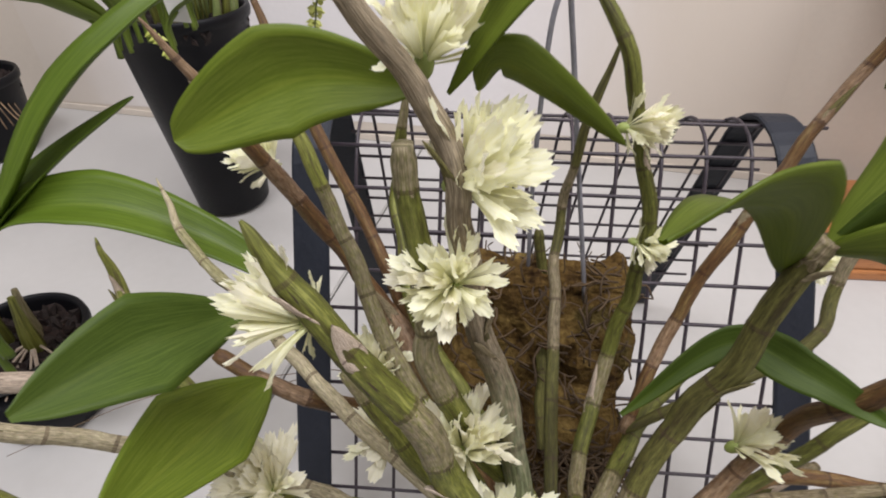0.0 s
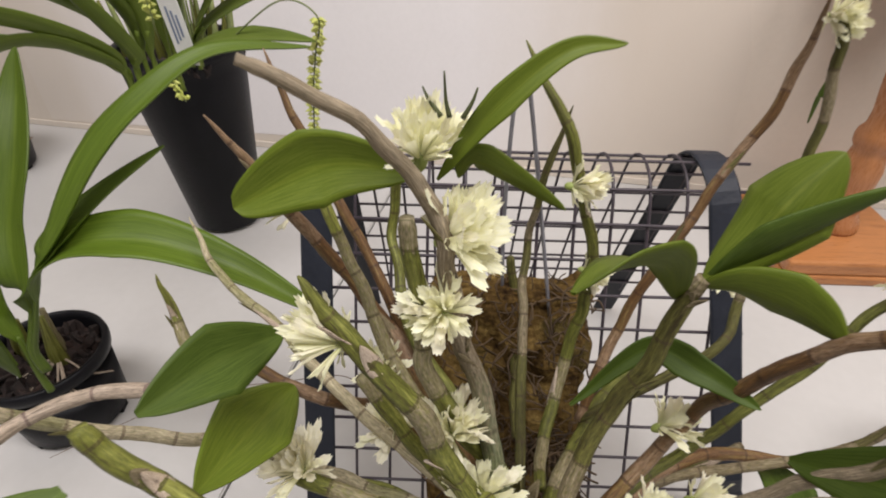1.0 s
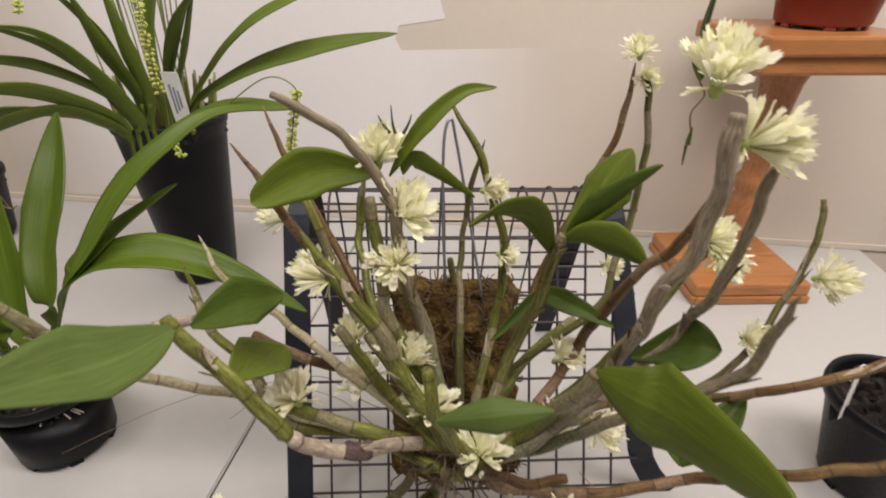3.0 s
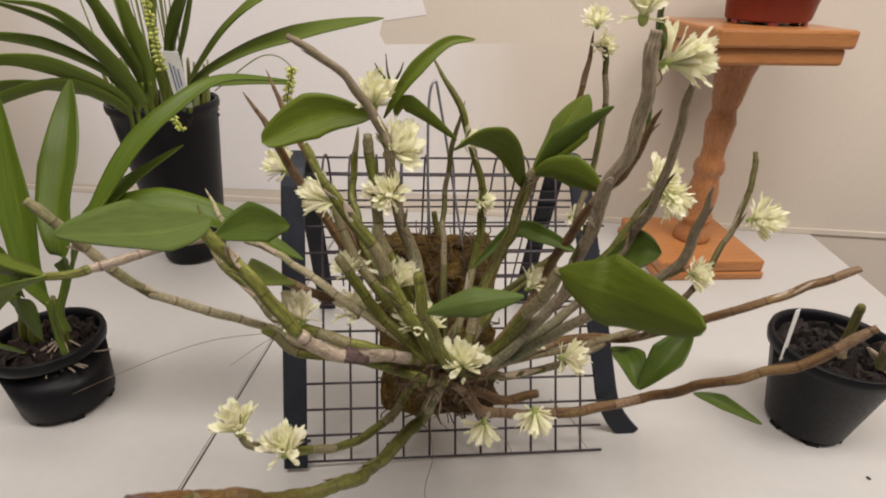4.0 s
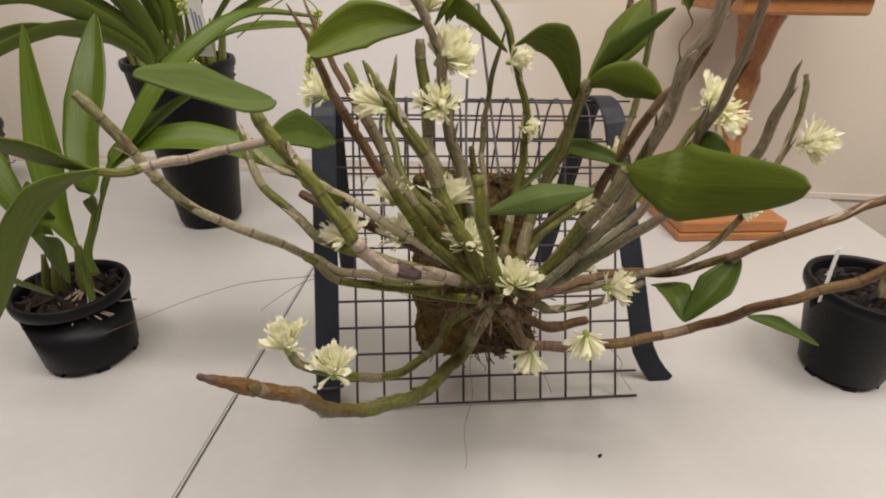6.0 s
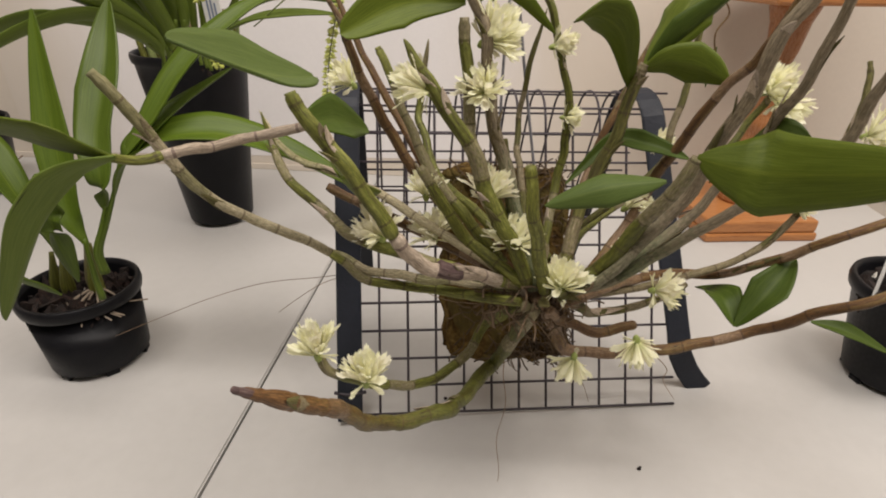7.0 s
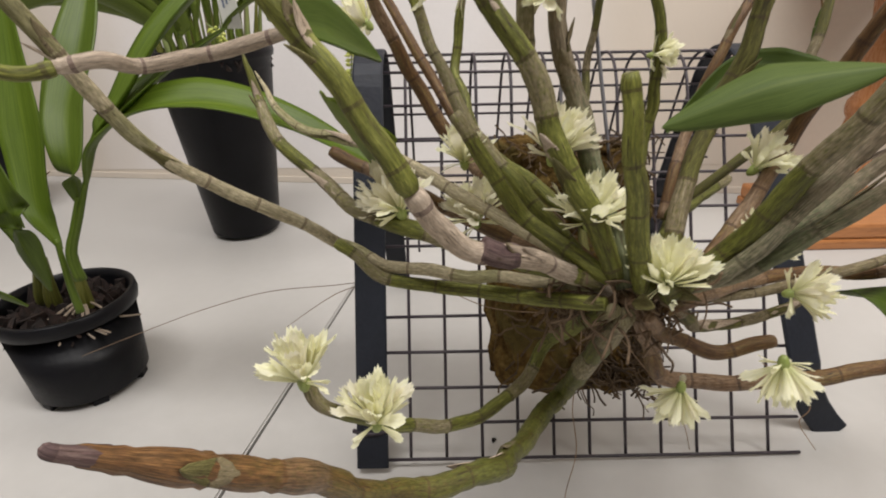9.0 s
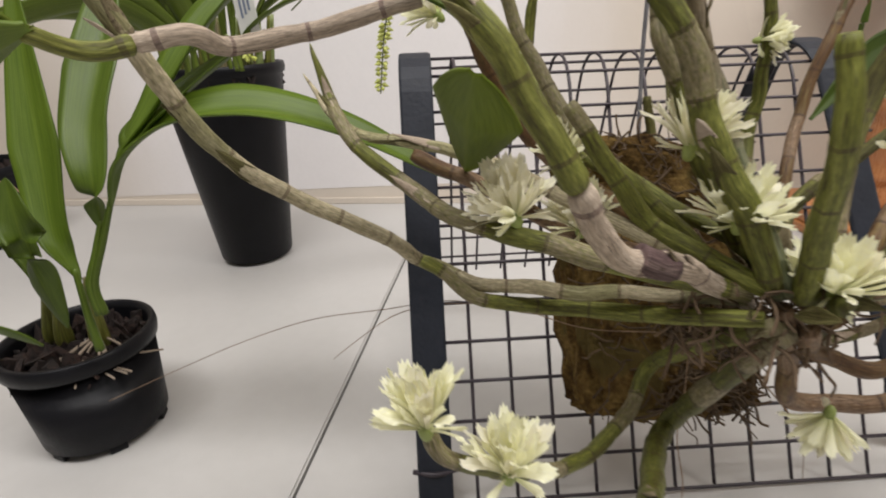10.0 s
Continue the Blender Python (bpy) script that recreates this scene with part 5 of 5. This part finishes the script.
    plant_tag(t, pose(0.120, -0.146, 0.276, 6, 0, -4), 0.062, 0.020)
    return t


def bark_pot():
    t = thing("potted_orchid", (0.3697, 0.1601, 0), "low cut-back orchid in a black plastic pot of bark chips", "potted plant")
    pot_parts(t, 0.0575, 0.0380, 0.1060, 0.094)
    plant_tag(t, pose(-0.058, -0.018, 0.093, -4, 4, 35), 0.055, 0.0075, False)
    for p, r in (([(-0.014, -0.029, 0.107), (-0.014, -0.023, 0.131), (-0.022, -0.035, 0.170)], 0.006), ([(-0.018, -0.077, 0.136), (-0.021, -0.077, 0.153), (-0.022, -0.080, 0.170)], 0.007), ([(-0.004, -0.062, 0.140), (0.004, -0.064, 0.171), (0.061, -0.016, 0.180)], 0.0055)):
        cane(p, r, r * 0.8, CANE_GREY, t, "cut grey cane stub", node=0.02, taper=0.02)
    leaf([(0.061, -0.016, 0.180), (0.064, -0.032, 0.213), (0.051, -0.048, 0.241)], 0.04, LEAF, t, "green leaf on a stub", roll=1.0, shape=0.5)
    for k in range(3):
        rod("root", [(-0.009, -0.045, 0.133), (0.02 + 0.008 * k, -0.03, 0.103), (0.03 + 0.012 * k, -0.05, 0.098)], 0.0014, CANE_PALE, t, steps=5, seg=5)
    return t


def far_pot():
    t = thing("potted_orchid", (-0.922, 0.482, 0), "dark pot with wispy roots beside the tall pot", "potted plant")
    pot_parts(t, 0.0777, 0.0632, 0.1214, 0.1044)
    for k in range(5):
        rod("root", [(0.055, -0.02 + 0.01 * k, 0.105), (0.085, -0.03 + 0.01 * k, 0.10 - 0.01 * k), (0.092, -0.03 + 0.012 * k, 0.06)], 0.0011, ROOT, t, steps=5, seg=5)
    for k in range(4):
        leaf([(0.01 * k, 0.0, 0.10), (-0.02 + 0.01 * k, 0.0, 0.2), (-0.06 + 0.02 * k, 0.0, 0.28)], 0.026, BLADE, t, "green blade", roll=1.0)
    return t


wedge_pot()
grassy_pot()
bark_pot()
far_pot()


# ---- turned wooden plant stand with its pot ----
def plant_stand():
    t = thing("wooden_plant_stand", pose(0.3566, 0.5381, 0, 0, 0, 9.1), "varnished pine plant stand with a turned column and square ends", "plant stand")
    side = 0.172
    part("foot_board", box_bm(side, side, 0.013, (0, 0, 0.0065), 0.003), WOOD, t)
    part("base_board", box_bm(side - 0.004, side - 0.004, 0.020, (0, 0, 0.023), 0.004), WOOD, t)
    prof = [(0.0010, 0.0330), (0.0284, 0.0330), (0.0294, 0.0373), (0.0265, 0.0479), (0.0216, 0.0585), (0.0216, 0.0628), (0.0245, 0.0681), (0.0245, 0.0755), (0.0206, 0.0809), (0.0230, 0.0989), (0.0235, 0.1160), (0.0201, 0.1341), (0.0186, 0.1426), (0.0221, 0.1489),
            (0.0230, 0.1564), (0.0221, 0.1638), (0.0172, 0.1713), (0.0167, 0.1872), (0.0201, 0.2117), (0.0216, 0.2266), (0.0176, 0.2425), (0.0172, 0.2468), (0.0206, 0.2585), (0.0230, 0.2755), (0.0255, 0.2947), (0.0314, 0.3128), (0.0323, 0.3202), (0.0010, 0.3202)]
    v, f = lathe(prof, 40)
    mesh_object("turned_column", [(x + 0.004, y, z) for x, y, z in v], f, WOOD_TURNED, t)
    part("under_board", box_bm(0.171, 0.171, 0.021, (0.008, 0, 0.3307), 0.004), WOOD, t)
    part("top_board", box_bm(0.183, 0.183, 0.023, (0.008, 0, 0.3527), 0.004), WOOD, t)
    return t


STAND = plant_stand()


def red_pot():
    t = thing("potted_plant", (0.385, 0.540, 0.3642), "trailing plant in a terracotta-red plastic pot on the wooden stand", "potted plant")
    pot_parts(t, 0.065, 0.053, 0.095, 0.08, RED_POT, feet=True)
    rod("trailing_stem", [(-0.139, -0.169, 0.093), (-0.175, -0.188, 0.093), (-0.207, -0.252, 0.061), (-0.192, -0.190, 0.012)], 0.0016, STALK, t, steps=6, seg=6)
    leaf([(-0.210, -0.250, 0.052), (-0.195, -0.192, 0.012), (-0.185, -0.186, -0.035)], 0.028, LEAF_SHADED, t, "hanging dark leaf", roll=1.5)
    rod("tendril", [(-0.185, -0.186, -0.035), (-0.177, -0.184, -0.049), (-0.186, -0.184, -0.068), (-0.180, -0.182, -0.092)], 0.0010, CANE_RED, t, steps=6, seg=5)
    leaf([(-0.181, -0.183, -0.082), (-0.182, -0.182, -0.102), (-0.182, -0.181, -0.126)], 0.007, LEAF_SHADED, t, "thin hanging leaf tip", roll=1.5)
    leaf([(-0.062, -0.146, 0.096), (-0.068, -0.168, 0.132), (-0.054, -0.189, 0.153)], 0.03, LEAF, t, "green leaf", roll=1.0)
    return t


red_pot()


# ---- crumbs on the table ----
def crumb(x, y, s, k):
    bm = bmesh.new()
    bmesh.ops.create_icosphere(bm, subdivisions=2, radius=s)
    for v in bm.verts:
        v.co = Vector((v.co.x * 1.3, v.co.y, v.co.z * 0.7)) * (1 + 0.5 * noise.noise(v.co * 500 + Vector((k, k, 0))))
    ob = part("bark_crumb", bm, BARK, None, "", True)
    ob.matrix_basis = pose(x, y, s * 0.55, 0, 0, 40 * k)
    return tagged(ob, "tiny dark bark crumb on the white table", "crumb", "crumbs on the table")


crumb(0.099, 0.0175, 0.0016, 1)
crumb(-0.065, 0.077, 0.0016, 2)
crumb(0.396, 0.090, 0.0016, 3)
